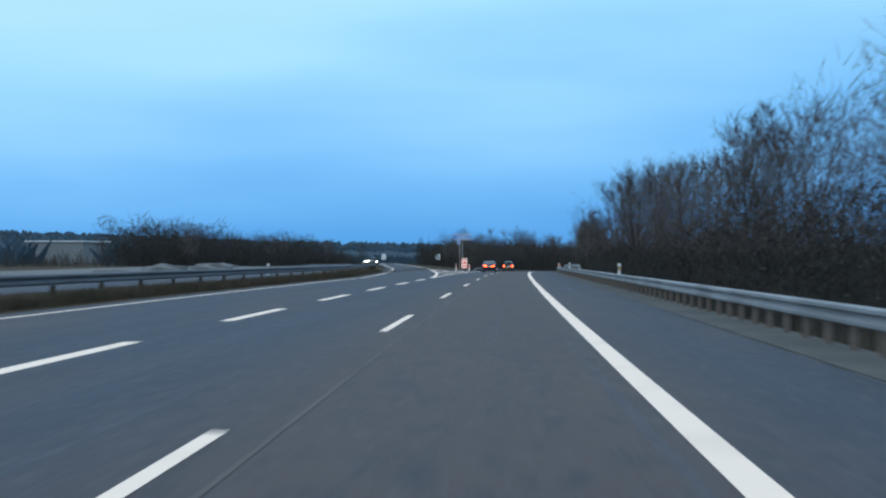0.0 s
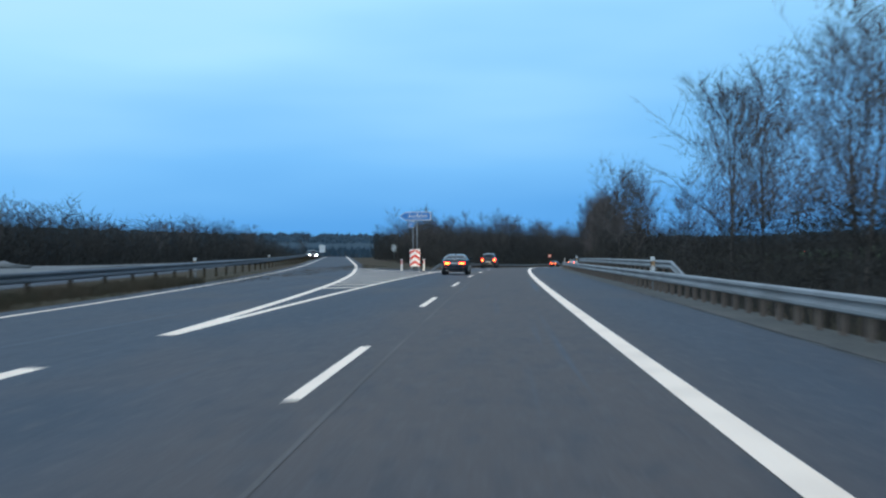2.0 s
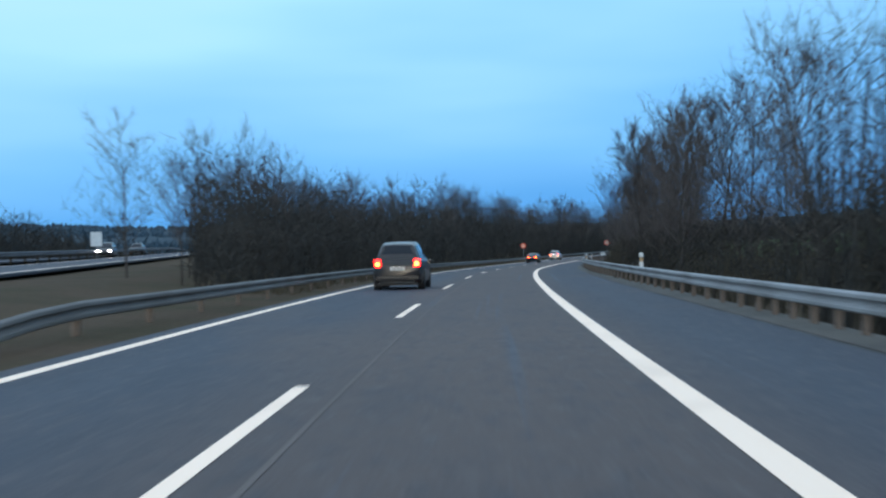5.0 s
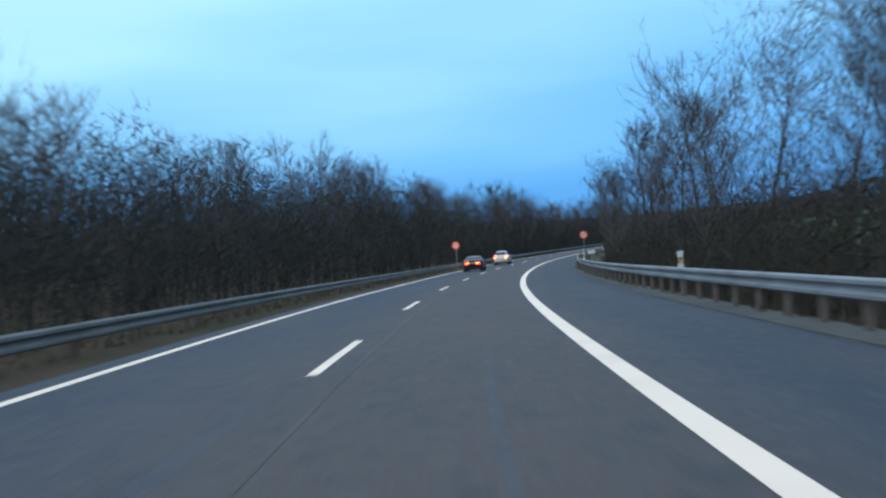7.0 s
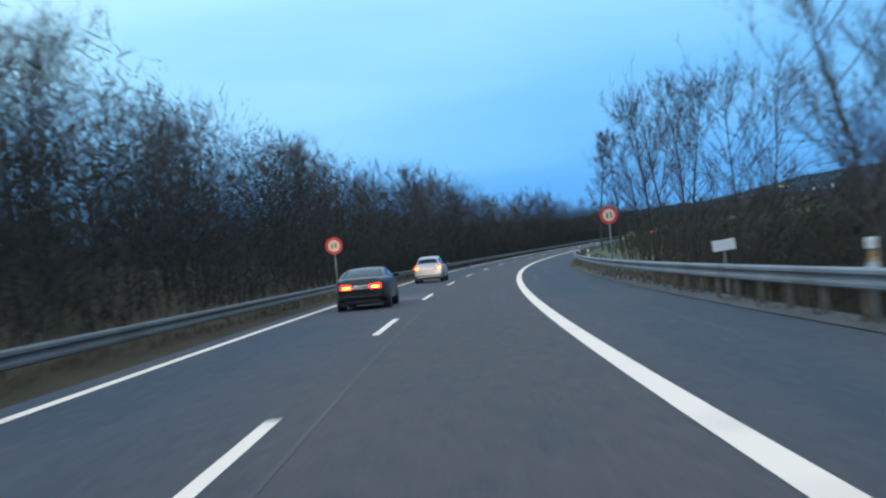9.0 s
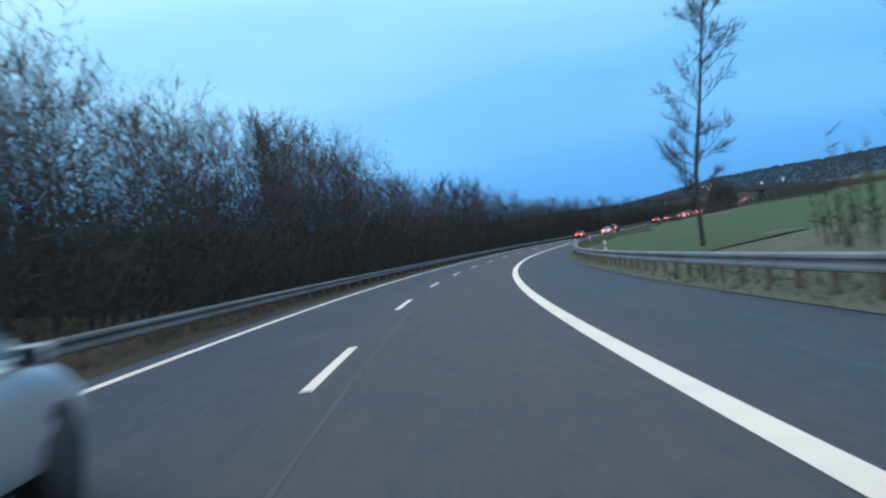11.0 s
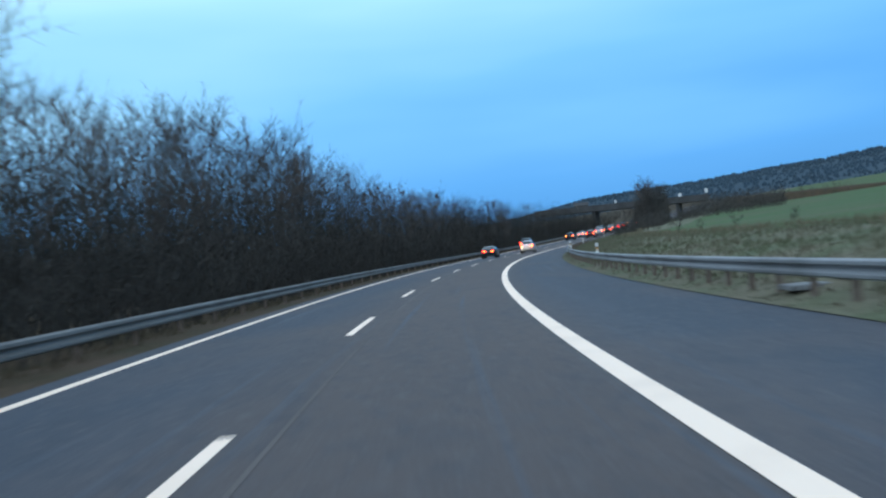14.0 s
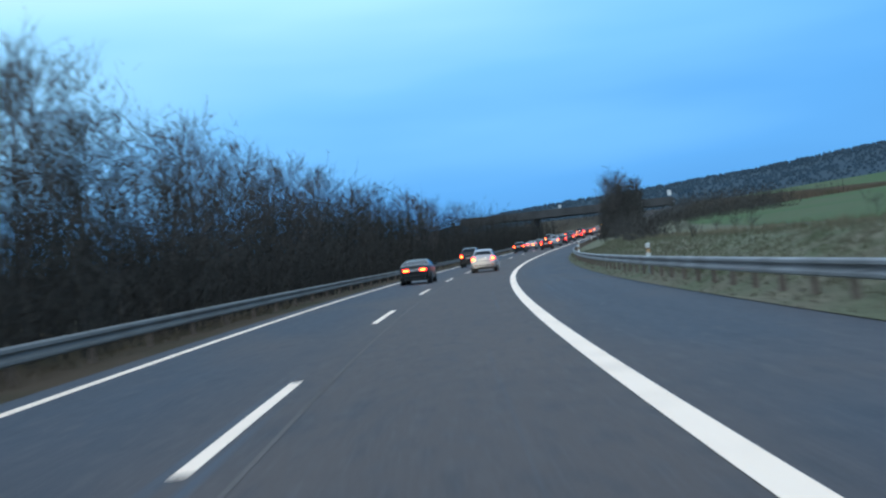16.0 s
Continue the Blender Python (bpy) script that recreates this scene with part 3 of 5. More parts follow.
def thicket(name, runs, label, seed, mat=BRUSH, wide=0.048, side=7, floor=True, sway=0.07, edge=False):
    """Dense young wood: many feathery upright stems. Each run: station from, to, offset from, to, how many, height by station, least share of it."""
    rng = np.random.default_rng(seed)
    segs = []
    for s0, s1, a0, a1, count, high, least in runs:
        for _ in range(count):
            s, lat = rng.uniform(s0, s1), rng.uniform(a0, a1)
            if edge and s < 199 + (-lat - 9.5) * 3.6:       # the wood's edge runs away from the road
                continue
            ground_z = lie(s, lat) if floor else 0.0
            p = np.array(at(s, lat, ground_z - 0.1))
            lump = 0.90 + 0.10 * math.sin(s * 0.37 + lat * 0.8) + 0.08 * math.sin(s * 0.83 + 1.3 * lat)
            h = max(0.8, (high(s) if callable(high) else high) * lump * rng.uniform(least, 1.0) - ground_z)
            lean = np.array([rng.normal(0, sway), rng.normal(0, sway), 1.0])
            segs.append((p, p + lean * h, wide * rng.uniform(0.5, 1.0) * (0.4 + h * 0.1)))
            for _k in range(side):
                u = rng.uniform(0.12, 0.95)
                az = rng.uniform(0, 6.283)
                ln = h * rng.uniform(0.10, 0.26) * (1.15 - 0.6 * u)
                q = p + lean * h * u
                segs.append((q, q + np.array([math.cos(az) * 0.8, math.sin(az) * 0.8, rng.uniform(0.35, 1.1)]) * ln, wide * 0.45))
    v, f = spikes(segs)
    ob = mesh_object(name, v, f, mat)
    return tagged(ob, label, "underwood", kind="stuff")


def rises(*pairs):
    """Height by station, from pairs of them."""
    return lambda s: float(np.interp(s, pairs[0::2], pairs[1::2]))


LEFT_TOP = rises(196, 6.0, 204, 7.0, 228, 7.6, 256, 7.6, 266, 8.6, 286, 9.4, 304, 9.6, 312, 10.6, 322, 11.8, 330, 10.6, 342, 11.6, 358, 11.4, 380, 11.4, 396, 10.8, 412, 11.2, 432, 13.0, 456, 13.6, 468, 11.4, 486, 9.2, 508, 10.8, 530, 11.7, 546, 11.2, 556, 10.9, 568, 10.0, 600, 9.6, 640, 10.4, 700, 10.0, 730, 9.2, 760, 7.6, 800, 5.4, 1000, 5.0)
RIGHT_TOP = rises(0, 9.0, 40, 7.6, 75, 7.8, 90, 9.6, 128, 10.0, 136, 4.0, 170, 5.0, 176, 8.8, 190, 9.2, 215, 9.6, 246, 9.5, 280, 10.3, 306, 9.8, 313, 8.4, 321, 8.4, 330, 9.9, 345, 10.8, 372, 11.4)

# right of the road
LEFT_WOOD, RIGHT_WOOD = "trees of the wood across the road", "trees behind the shoulder"


def tree_by_top(meshes, s, lat, top, label, group, model=10.6):
    return plant(meshes, s, lat, (top - lie(s, lat)) / model, label, group)


for s, lat, top, kind in ((20, 15, 9.5, 0), (27, 12.5, 9.5, 0), (34, 16, 9.6, 1), (40, 12.5, 7.6, 0), (47, 15, 8.6, 1), (54, 13.8, 8.8, 0), (60, 16, 9.2, 0), (66, 12, 7.6, 0),
                           (72, 15, 8.6, 1), (44, 13.6, 8.2, 2), (50, 12.6, 8.6, 2), (52.5, 13.4, 8.9, 0), (57, 12.4, 8.2, 2), (63, 13.8, 8.0, 2), (69, 13.0, 8.4, 0), (75, 13.6, 8.6, 2), (81, 13.2, 8.8, 2), (78, 12.5, 7.2, 0), (84, 11.4, 8.8, 0), (88, 13.5, 10.0, 0), (94, 12, 9.4, 1), (99, 14, 10.8, 0), (108, 16, 11.0, 0), (118, 14.5, 10.8, 0), (113, 12, 9.6, 1), (120, 13.4, 10.2, 0),
                           (158.6, 11.3, 9.4, 1), (159.6, 12.4, 8.8, 1), (161, 13.2, 8.4, 1), (160.5, 17.0, 8.3, 2), (219, 11.2, 10.6, 0), (226, 12.6, 11.2, 0), (232, 11.0, 10.8, 0), (239, 12.0, 11.4, 0), (246, 11.2, 10.6, 0), (216, 12.6, 10.8, 2), (223, 11.4, 10.4, 2), (229, 12.0, 11.2, 2), (236, 11.0, 10.6, 2), (243, 12.4, 11.0, 2)):
    tree_by_top(dice.choice((TALL, BROAD, SLIM)[kind]), s, lat, top, "tall bare deciduous tree with fine twigs", RIGHT_WOOD)
s = 177
while s < 372:
    lat = dice.uniform(10.5, 14)
    tree_by_top(dice.choice(dice.choice((TALL, BROAD))), s, lat, RIGHT_TOP(s) * dice.uniform(0.85, 1.04), "tall bare deciduous tree with fine twigs", RIGHT_WOOD)
    if dice.random() < (0.7 if s < 240 else 0.4) and s < 314:
        lat = dice.uniform(14, 20)
        tree_by_top(dice.choice(TALL), s + 2, lat, RIGHT_TOP(s) * dice.uniform(0.85, 1.08), "tall bare deciduous tree with fine twigs", RIGHT_WOOD)
    s += dice.uniform(5.0, 8.0)
tree_by_top(tree_meshes(95, 10.0, spread=0.105, upright=0.7, limbs=46, first=0.14, twig=0.7, limb=0.2), 387.5, 10.05, 12.5, "lone bare tree behind the guard rail", RIGHT_WOOD)
for i in range(40):
    s = dice.uniform(14, 345)
    if 120 < s < 150:
        continue
    shrub(s, dice.uniform(9.5, 14), dice.uniform(0.5, 0.9), group="shrubs behind the shoulder")
thicket("underwood", [(5, 136, 10.5, 24, 2600, rises(0, 3.6, 100, 3.4, 136, 3.0), 0.35), (5, 80, 12, 20, 160, lambda s: RIGHT_TOP(s) * 0.7, 0.5), (173, 250, 11, 22, 110, lambda s: RIGHT_TOP(s) * 0.75, 0.5), (250, 320, 11, 18, 120, lambda s: RIGHT_TOP(s) * 0.6, 0.5), (174, 192, 10.2, 14, 200, 8.0, 0.5), (290, 374, 11, 20, 600, 4.6, 0.5)], "dark tangled young wood behind the shoulder", 3)
thicket("tall_herbs", [(136, 156, 14, 34, 500, 1.6, 0.5), (156, 250, 10.5, 30, 2300, 3.0, 0.35), (250, 335, 9.8, 18, 2300, 3.2, 0.40), (335, 376, 10, 26, 1500, 3.4, 0.45)], "lighter brown undergrowth behind the shoulder", 13, mat=LIT_BRUSH, side=6)

# left of the road, from the parting of the lanes on
s = 199
while s < 700:
    lat = dice.uniform(-14.5, -9.5) if s > 222 else dice.uniform(-11.5, -9.5)
    tree_by_top(dice.choice(dice.choice((TALL, BROAD))), s, lat, LEFT_TOP(s) * (0.35 + 0.65 * (-lat) / 12) * dice.uniform(0.84, 1.05), "bare deciduous tree at the edge of the wood", LEFT_WOOD, 10.6)
    if s < 600:
        lat = dice.uniform(-22, -15) if s > 252 else dice.uniform(-14, -11)
        tree_by_top(dice.choice(LEAN), s + 3, lat, LEFT_TOP(s) * 1.15 * dice.uniform(0.85, 1.08), "bare deciduous tree in the wood", LEFT_WOOD, 10.6)
    s += dice.uniform(4.4, 6.8) if s < 600 else dice.uniform(8, 12)
for i in range(52):
    s = 197 + 420 * (i + dice.random()) / 52
    shrub(s, dice.uniform(-8.4, -6.8), dice.uniform(0.55, 0.95), group="shrubs before the wood")
thicket("underwood", [(197, 640, -20, -9, 6200, lambda s: LEFT_TOP(s) * (0.86 if s < 390 else 0.74 if s < 470 else 0.86), 0.40), (197, 640, -32, -18, 2600, lambda s: LEFT_TOP(s) * (0.95 if s < 390 else 0.80), 0.50), (197, 640, -9.5, -6.6, 3000, 3.2, 0.35), (600, 800, -17, -8, 2300, lambda s: LEFT_TOP(s) * 0.92, 0.5), (640, 998, -34, -14, 900, LEFT_TOP, 0.5)],
        "dark tangled young wood beside the road", 4, sway=0.12, edge=True)

thicket("inner_wood", [(200, 640, -62, -24, 4600, lambda s: LEFT_TOP(s) * (0.98 if s < 390 else 0.84), 0.6)], "dark inner part of the leafless wood", 9, wide=0.15, side=6, sway=0.16, edge=True)


def twig_mass(name, runs, label, seed, coarse=1.0, edge=True):
    """The close tangle of twigs inside a wood. Each run: station from, to, offset of its front, depth, how many, height by station, share of it that is filled."""
    rng = np.random.default_rng(seed)
    segs = []
    for s0, s1, front, deep, count, high, share in runs:
        for _ in range(count):
            s, w = rng.uniform(s0, s1), rng.random()
            lat = front + deep * w
            if edge and lat < 0 and s < 199 + (-lat - 9.5) * 3.6:
                continue
            top = high(s) * share * (0.80 + 0.14 * math.sin(s * 0.41 + 3 * w) + 0.10 * math.sin(s * 1.13)) * min(1.0, 0.40 + 2.2 * w)
            z = top * rng.random() ** 0.85
            p = np.array(at(s, lat, z))
            d = np.array([rng.normal(0, 0.55), rng.normal(0, 0.55), rng.uniform(0.1, 1.0)])
            segs.append((p, p + d * rng.uniform(0.4, 1.0) * coarse, rng.uniform(0.015, 0.032) * coarse))
    v, f = spikes(segs)
    return tagged(mesh_object(name, v, f, BRUSH), label, "underwood", kind="stuff")


def twig_haze(name, runs, label, seed):
    """The finest outer twigs of the crowns. Each run: station from, to, offset from, to, how many, height by station, lowest and highest share of it."""
    rng = np.random.default_rng(seed)
    segs = []
    for s0, s1, a0, a1, count, high, low, top in runs:
        for _ in range(count):
            s, lat = rng.uniform(s0, s1), rng.uniform(a0, a1)
            lump = 0.84 + 0.16 * math.sin(s * 0.62 + 0.7 * lat) * math.sin(s * 0.23 + 2.0)
            p = np.array(at(s, lat, high(s) * lump * (low + (top - low) * rng.random() ** 1.3)))
            d = np.array([rng.normal(0, 0.45), rng.normal(0, 0.45), rng.uniform(0.3, 1.0)])
            segs.append((p, p + d * rng.uniform(0.4, 1.0), rng.uniform(0.008, 0.014)))
    v, f = spikes(segs)
    return tagged(mesh_object(name, v, f, TWIGS), label, "twigs", kind="stuff")


twig_haze("fine_twigs", [(20, 84, 11.5, 16.5, 15000, RIGHT_TOP, 0.25, 0.98), (84, 124, 11.5, 15.5, 8500, RIGHT_TOP, 0.35, 1.02), (176, 300, 10.5, 15, 11000, RIGHT_TOP, 0.3, 1.0), (214, 262, 10.5, 14.5, 1500, RIGHT_TOP, 0.35, 1.1)], "fine bare twigs of the trees behind the shoulder", 41)
twig_haze("fine_twigs", [(200, 640, -15, -9, 26000, LEFT_TOP, 0.55, 0.93), (424, 466, -14.5, -9, 5000, LEFT_TOP, 0.5, 1.02)], "fine bare twigs at the edge of the wood", 42)
twig_mass("twig_tangle", [(197, 400, -7.6, -9.5, 62000, LEFT_TOP, 0.93), (400, 470, -7.6, -9.5, 18000, LEFT_TOP, 0.84), (470, 640, -7.6, -9.5, 36000, LEFT_TOP, 0.86)], "close dark tangle of twigs inside the wood", 31)
twig_mass("twig_tangle", [(10, 80, 10.8, 9, 9000, RIGHT_TOP, 0.60), (80, 136, 10.8, 12, 7500, RIGHT_TOP, 0.46), (156, 176, 10.6, 9, 2600, rises(150, 4.0, 156, 6.6, 162, 5.2, 176, 5.0), 0.8), (174, 250, 10.2, 8, 5000, RIGHT_TOP, 0.38), (250, 322, 10.4, 9, 6000, RIGHT_TOP, 0.42)], "close dark tangle of twigs behind the shoulder", 32)

# far bushes left of the opposite road
HEDGE_TOP = rises(95, 7.0, 160, 8.2, 205, 9.0, 222, 6.6, 240, 8.8, 256, 9.4, 275, 7.8, 284, 7.2, 292, 5.0, 330, 4.5)
twig_mass("hedge_tangle", [(163, 298, -51, -10, 17000, HEDGE_TOP, 0.98)], "far dark close-grown hedge beyond the opposite road", 33, 1.9, False)
thicket("hedge", [(165, 298, -61, -52, 1500, HEDGE_TOP, 0.35), (95, 165, -66, -54, 500, 3.2, 0.4), (300, 560, -110, -64, 1600, 4.5, 0.45)], "far dark leafless hedge beyond the opposite road", 5, wide=0.10, side=6, sway=0.28)
for i in range(16):
    s = dice.uniform(165, 330)
    plant(dice.choice(SMALL), s, dice.uniform(-64, -46), dice.uniform(0.75, 1.1), "bare tree of a far hedge", "trees beyond the opposite road")


def tufts(name, runs, label, seed, mat):
    """Loose grass blades. Each run: station from, to, offset from, to, height, how many."""
    rng = np.random.default_rng(seed)
    segs = []
    for s0, s1, a0, a1, high, count in runs:
        for _ in range(count):
            s, lat = rng.uniform(s0, s1), rng.uniform(a0, a1)
            p = np.array(at(s, lat, lie(s, lat)))
            h = high * rng.uniform(0.4, 1.0)
            for _k in range(3):
                q = p + np.array([rng.normal(0, 0.12), rng.normal(0, 0.12), 0])
                segs.append((q, q + np.array([rng.normal(0, 0.4) * h, rng.normal(0, 0.4) * h, h]), 0.02))
    v, f = spikes(segs)
    return tagged(mesh_object(name, v, f, mat), label, "grass", kind="stuff")


tufts("verge_grass", [(60, 200, 9.0, 11.0, 0.3, 900), (200, 380, 7.2, 9.5, 0.22, 1500), (195, 560, -7.0, -4.9, 0.26, 2200), (345, 640, 7.5, 8.4, 0.09, 2600), (10, 170, -12.5, -9.8, 0.22, 1000), (0, 90, -10.9, -10.2, 0.50, 3600), (90, 112, -12.3, -11.2, 0.5, 900)], "withered brown grass tufts on the verge", 21, DRY)
tufts("bank_grass", [(445, 620, 8.2, 11, 0.24, 5200), (452, 640, 11, 15, 0.26, 3500)], "withered and green grass tufts on the bank", 22, BANK)

tufts("dry_strip", [(460, 700, 13.0, 15.5, 0.42, 1500)], "pale withered grass along the edge of the field", 23, PALE_GRASS)


for i in range(16):
    shrub(dice.uniform(470, 640), dice.uniform(11.5, 18), dice.uniform(0.2, 0.42), "low dark weed clump on the bank", "weed clumps on the bank")


def heap(s, lat, size):
    """A low heap of spoil."""
    b = bmesh.new()
    bmesh.ops.create_icosphere(b, subdivisions=3, radius=1.0)
    for v in b.verts:
        n = noise.noise(v.co * 2.1 + Vector((s, lat, 0)))
        v.co = Vector((v.co.x * size * 2.2 * (1 + 0.3 * n), v.co.y * size * 1.6 * (1 + 0.3 * n), max(-0.1, v.co.z) * size * 0.55 * (1 + 0.5 * n)))
    ob = part("mound", b, GRAVEL, smooth=True)
    ob.matrix_world = stand(s, lat, lie(s, lat))
    return tagged(ob, "low grey mound of earth beside the opposite road", "mound", "mounds of earth")


for s, lat, size in ((104, -31, 0.9), (112, -33, 1.1), (121, -32, 0.8), (132, -34, 1.1), (150, -38, 1.0), (88, -30, 0.8)):
    heap(s, lat, size)


# ---- far hills ----
CREST = rises(-12, 0.018, -4, 0.020, 4, 0.0235, 8, 0.0278, 9.8, 0.0328, 12.7, 0.0422, 15.7, 0.0455, 18, 0.047, 22, 0.053, 24, 0.055, 31, 0.066, 45, 0.075, 70, 0.07)
hub, hub_turn = at(440, 0), heading(380)


def upland(r, turn):
    """Height of the wooded hill at a distance and bearing from the bend."""
    a = CREST(turn) * 1200 - 8.5
    n = noise.noise(Vector((r * 0.006, turn * 0.12, 0.0))) * 3.0
    return hub.z + 5.5 + (a - 5.5) * step_between(r, 380, 1200) * (1 - 0.5 * step_between(r, 1250, 2000)) + n * step_between(r, 380, 700)


def polar(r, turn):
    g = hub_turn + radians(turn)
    return hub.x + math.sin(g) * r, hub.y + math.cos(g) * r


turns, radii = [-12 + 1.2 * i for i in range(68)], [380, 430, 500, 580, 680, 800, 930, 1060, 1200, 1350, 1600, 2000]
hv = [(*polar(r, a), upland(r, a) - (14 if r == 380 else 0)) for a in turns for r in radii]
nr = len(radii)
hf = [(i * nr + j, i * nr + j + 1, (i + 1) * nr + j + 1, (i + 1) * nr + j) for i in range(len(turns) - 1) for j in range(nr - 1)]
tagged(mesh_object("wooded_hill", hv, hf, HAZY_WOOD, smooth=True), "dark wooded hill beyond the green field", "hill", kind="structure")
rng = np.random.default_rng(11)


def crowns(spots, seed):
    """Far treetops: an uneven rounded crown of a few facets at each spot (x, y, ground, height, half width)."""
    rnd = np.random.default_rng(seed)
    vs, fs = [], []
    for x, y, z, h, w in spots:
        k, first = len(vs), rnd.uniform(0, 6.283)
        for level, out in ((0.0, 1.0), (0.66, 0.62)):
            for i in range(5):
                g, o = first + i * 1.2566 + level, w * out * rnd.uniform(0.7, 1.2)
                vs.append((x + math.cos(g) * o, y + math.sin(g) * o, z + h * (level + rnd.uniform(-0.10, 0.10))))
        vs.append((x + rnd.normal(0, 0.2) * w, y + rnd.normal(0, 0.25) * w, z + h * rnd.uniform(0.9, 1.1)))
        for i in range(5):
            j = (i + 1) % 5
            fs += [(k + i, k + j, k + 5 + j, k + 5 + i), (k + 5 + i, k + 5 + j, k + 10)]
    return vs, fs


spots = []
for _ in range(21000):
    a, r = rng.uniform(-10, 66), 400 + 900 * rng.random() ** 0.8
    size = rng.uniform(0.6, 1.2) * (0.6 + r / 2000)
    spots.append((*polar(r, a), upland(r, a) - 0.6, 2.4 * size, 1.25 * size * rng.uniform(0.8, 1.4)))
v, f = crowns(spots, 12)
tagged(mesh_object("hill_wood", v, f, HAZY_WOOD, smooth=True), "dark leafless wood on the hill beyond the field", "wood", kind="stuff")
hall_at = at(351, -178)
hall_turn, hall_far = math.atan2(hall_at.x - at(8, 2).x, hall_at.y - at(8, 2).y), (hall_at - at(8, 2)).length


def hides_hall(p):
    """True where a far tree would stand before the open side of the hall."""
    d = p - at(8, 2)
    return d.length < hall_far + 12 and -0.026 < math.atan2(d.x, d.y) - hall_turn < 0.024


segs = []
for _ in range(7000):
    s, lat = rng.uniform(200, 1500), rng.uniform(-520, -120)
    p = at(s, lat, lie(s, lat))
    h = rng.uniform(3, 7.5)
    if hides_hall(p):
        continue
    segs.append(((p.x, p.y, p.z - 1), (p.x + rng.normal(0, 2.2), p.y + rng.normal(0, 2.2), p.z + h), rng.uniform(1.2, 2.4)))
v, f = spikes(segs)
tagged(mesh_object("hazy_far_wood", v, f, HAZY_WOOD), "far dark leafless wood on the plain", "wood", kind="stuff")
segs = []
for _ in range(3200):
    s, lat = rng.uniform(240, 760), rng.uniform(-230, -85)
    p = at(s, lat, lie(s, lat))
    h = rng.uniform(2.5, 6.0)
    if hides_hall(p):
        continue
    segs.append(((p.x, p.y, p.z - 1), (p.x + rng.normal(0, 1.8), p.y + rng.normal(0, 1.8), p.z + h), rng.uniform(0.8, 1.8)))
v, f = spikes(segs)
tagged(mesh_object("plain_wood", v, f, HAZY_WOOD), "dark leafless wood on the plain beyond the hedge", "wood", kind="stuff")
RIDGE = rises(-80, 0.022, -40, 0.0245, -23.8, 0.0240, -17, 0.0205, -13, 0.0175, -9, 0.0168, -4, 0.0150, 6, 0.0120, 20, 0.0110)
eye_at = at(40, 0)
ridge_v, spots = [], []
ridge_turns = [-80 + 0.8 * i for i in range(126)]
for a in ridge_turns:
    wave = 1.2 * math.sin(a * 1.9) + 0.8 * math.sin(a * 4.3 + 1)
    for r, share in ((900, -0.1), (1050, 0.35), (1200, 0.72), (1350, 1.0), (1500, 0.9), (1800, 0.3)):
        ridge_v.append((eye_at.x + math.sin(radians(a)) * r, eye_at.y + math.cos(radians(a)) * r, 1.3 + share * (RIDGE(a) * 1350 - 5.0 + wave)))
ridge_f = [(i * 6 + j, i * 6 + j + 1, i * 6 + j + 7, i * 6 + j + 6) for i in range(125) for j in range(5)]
tagged(mesh_object("far_ridge", ridge_v, ridge_f, HAZY_WOOD, smooth=True), "far dark wooded ridge on the horizon", "hill", kind="structure")
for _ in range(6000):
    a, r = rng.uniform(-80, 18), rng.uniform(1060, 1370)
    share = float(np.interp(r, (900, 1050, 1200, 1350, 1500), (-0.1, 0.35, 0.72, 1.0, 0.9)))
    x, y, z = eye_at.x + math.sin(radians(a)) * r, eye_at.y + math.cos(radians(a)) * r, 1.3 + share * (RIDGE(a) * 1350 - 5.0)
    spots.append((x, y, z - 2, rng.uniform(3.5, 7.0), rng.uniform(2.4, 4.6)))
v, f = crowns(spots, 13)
tagged(mesh_object("ridge_wood", v, f, HAZY_WOOD, smooth=True), "far leafless wood along the ridge", "wood", kind="stuff")
thicket("field_hedge", [(430, 998, 158, 172, 900, 5.0, 0.4)], "dark leafless hedge above the field", 6, wide=0.16)
thicket("bank_growth", [(640, 760, 10.5, 16, 420, 2.2, 0.3), (780, 830, 16, 60, 500, 7.5, 0.5)], "dark leafless growth on the bank before the bridge", 8, wide=0.06)
for i in range(5):
    tree_by_top(dice.choice(BROAD), 703 + i * 3.4, 12.4 + dice.uniform(-1.4, 1.4), dice.uniform(10.0, 11.9), "bare tree in a clump beside the bridge", "clump beside the bridge")
twig_mass("clump_twigs", [(698, 722, 9.4, 7.0, 8000, rises(699, 4.5, 703, 9.5, 708, 12.2, 713, 12.0, 717, 9.5, 721, 5.5), 1.0)], "close dark twigs of the clump beside the bridge", 33, coarse=1.8)
twig_mass("bank_scrub", [(672, 700, 11.5, 6, 1500, rises(672, 2.0, 684, 3.6, 700, 4.4), 1.0), (712, 796, 16, 26, 9000, rises(712, 5.6, 740, 6.6, 796, 7.4), 1.0), (600, 616, 12, 3, 500, rises(600, 2.0, 608, 3.4, 616, 2.4), 1.0)], "low dark leafless scrub on the bank before the bridge", 34, coarse=1.8)


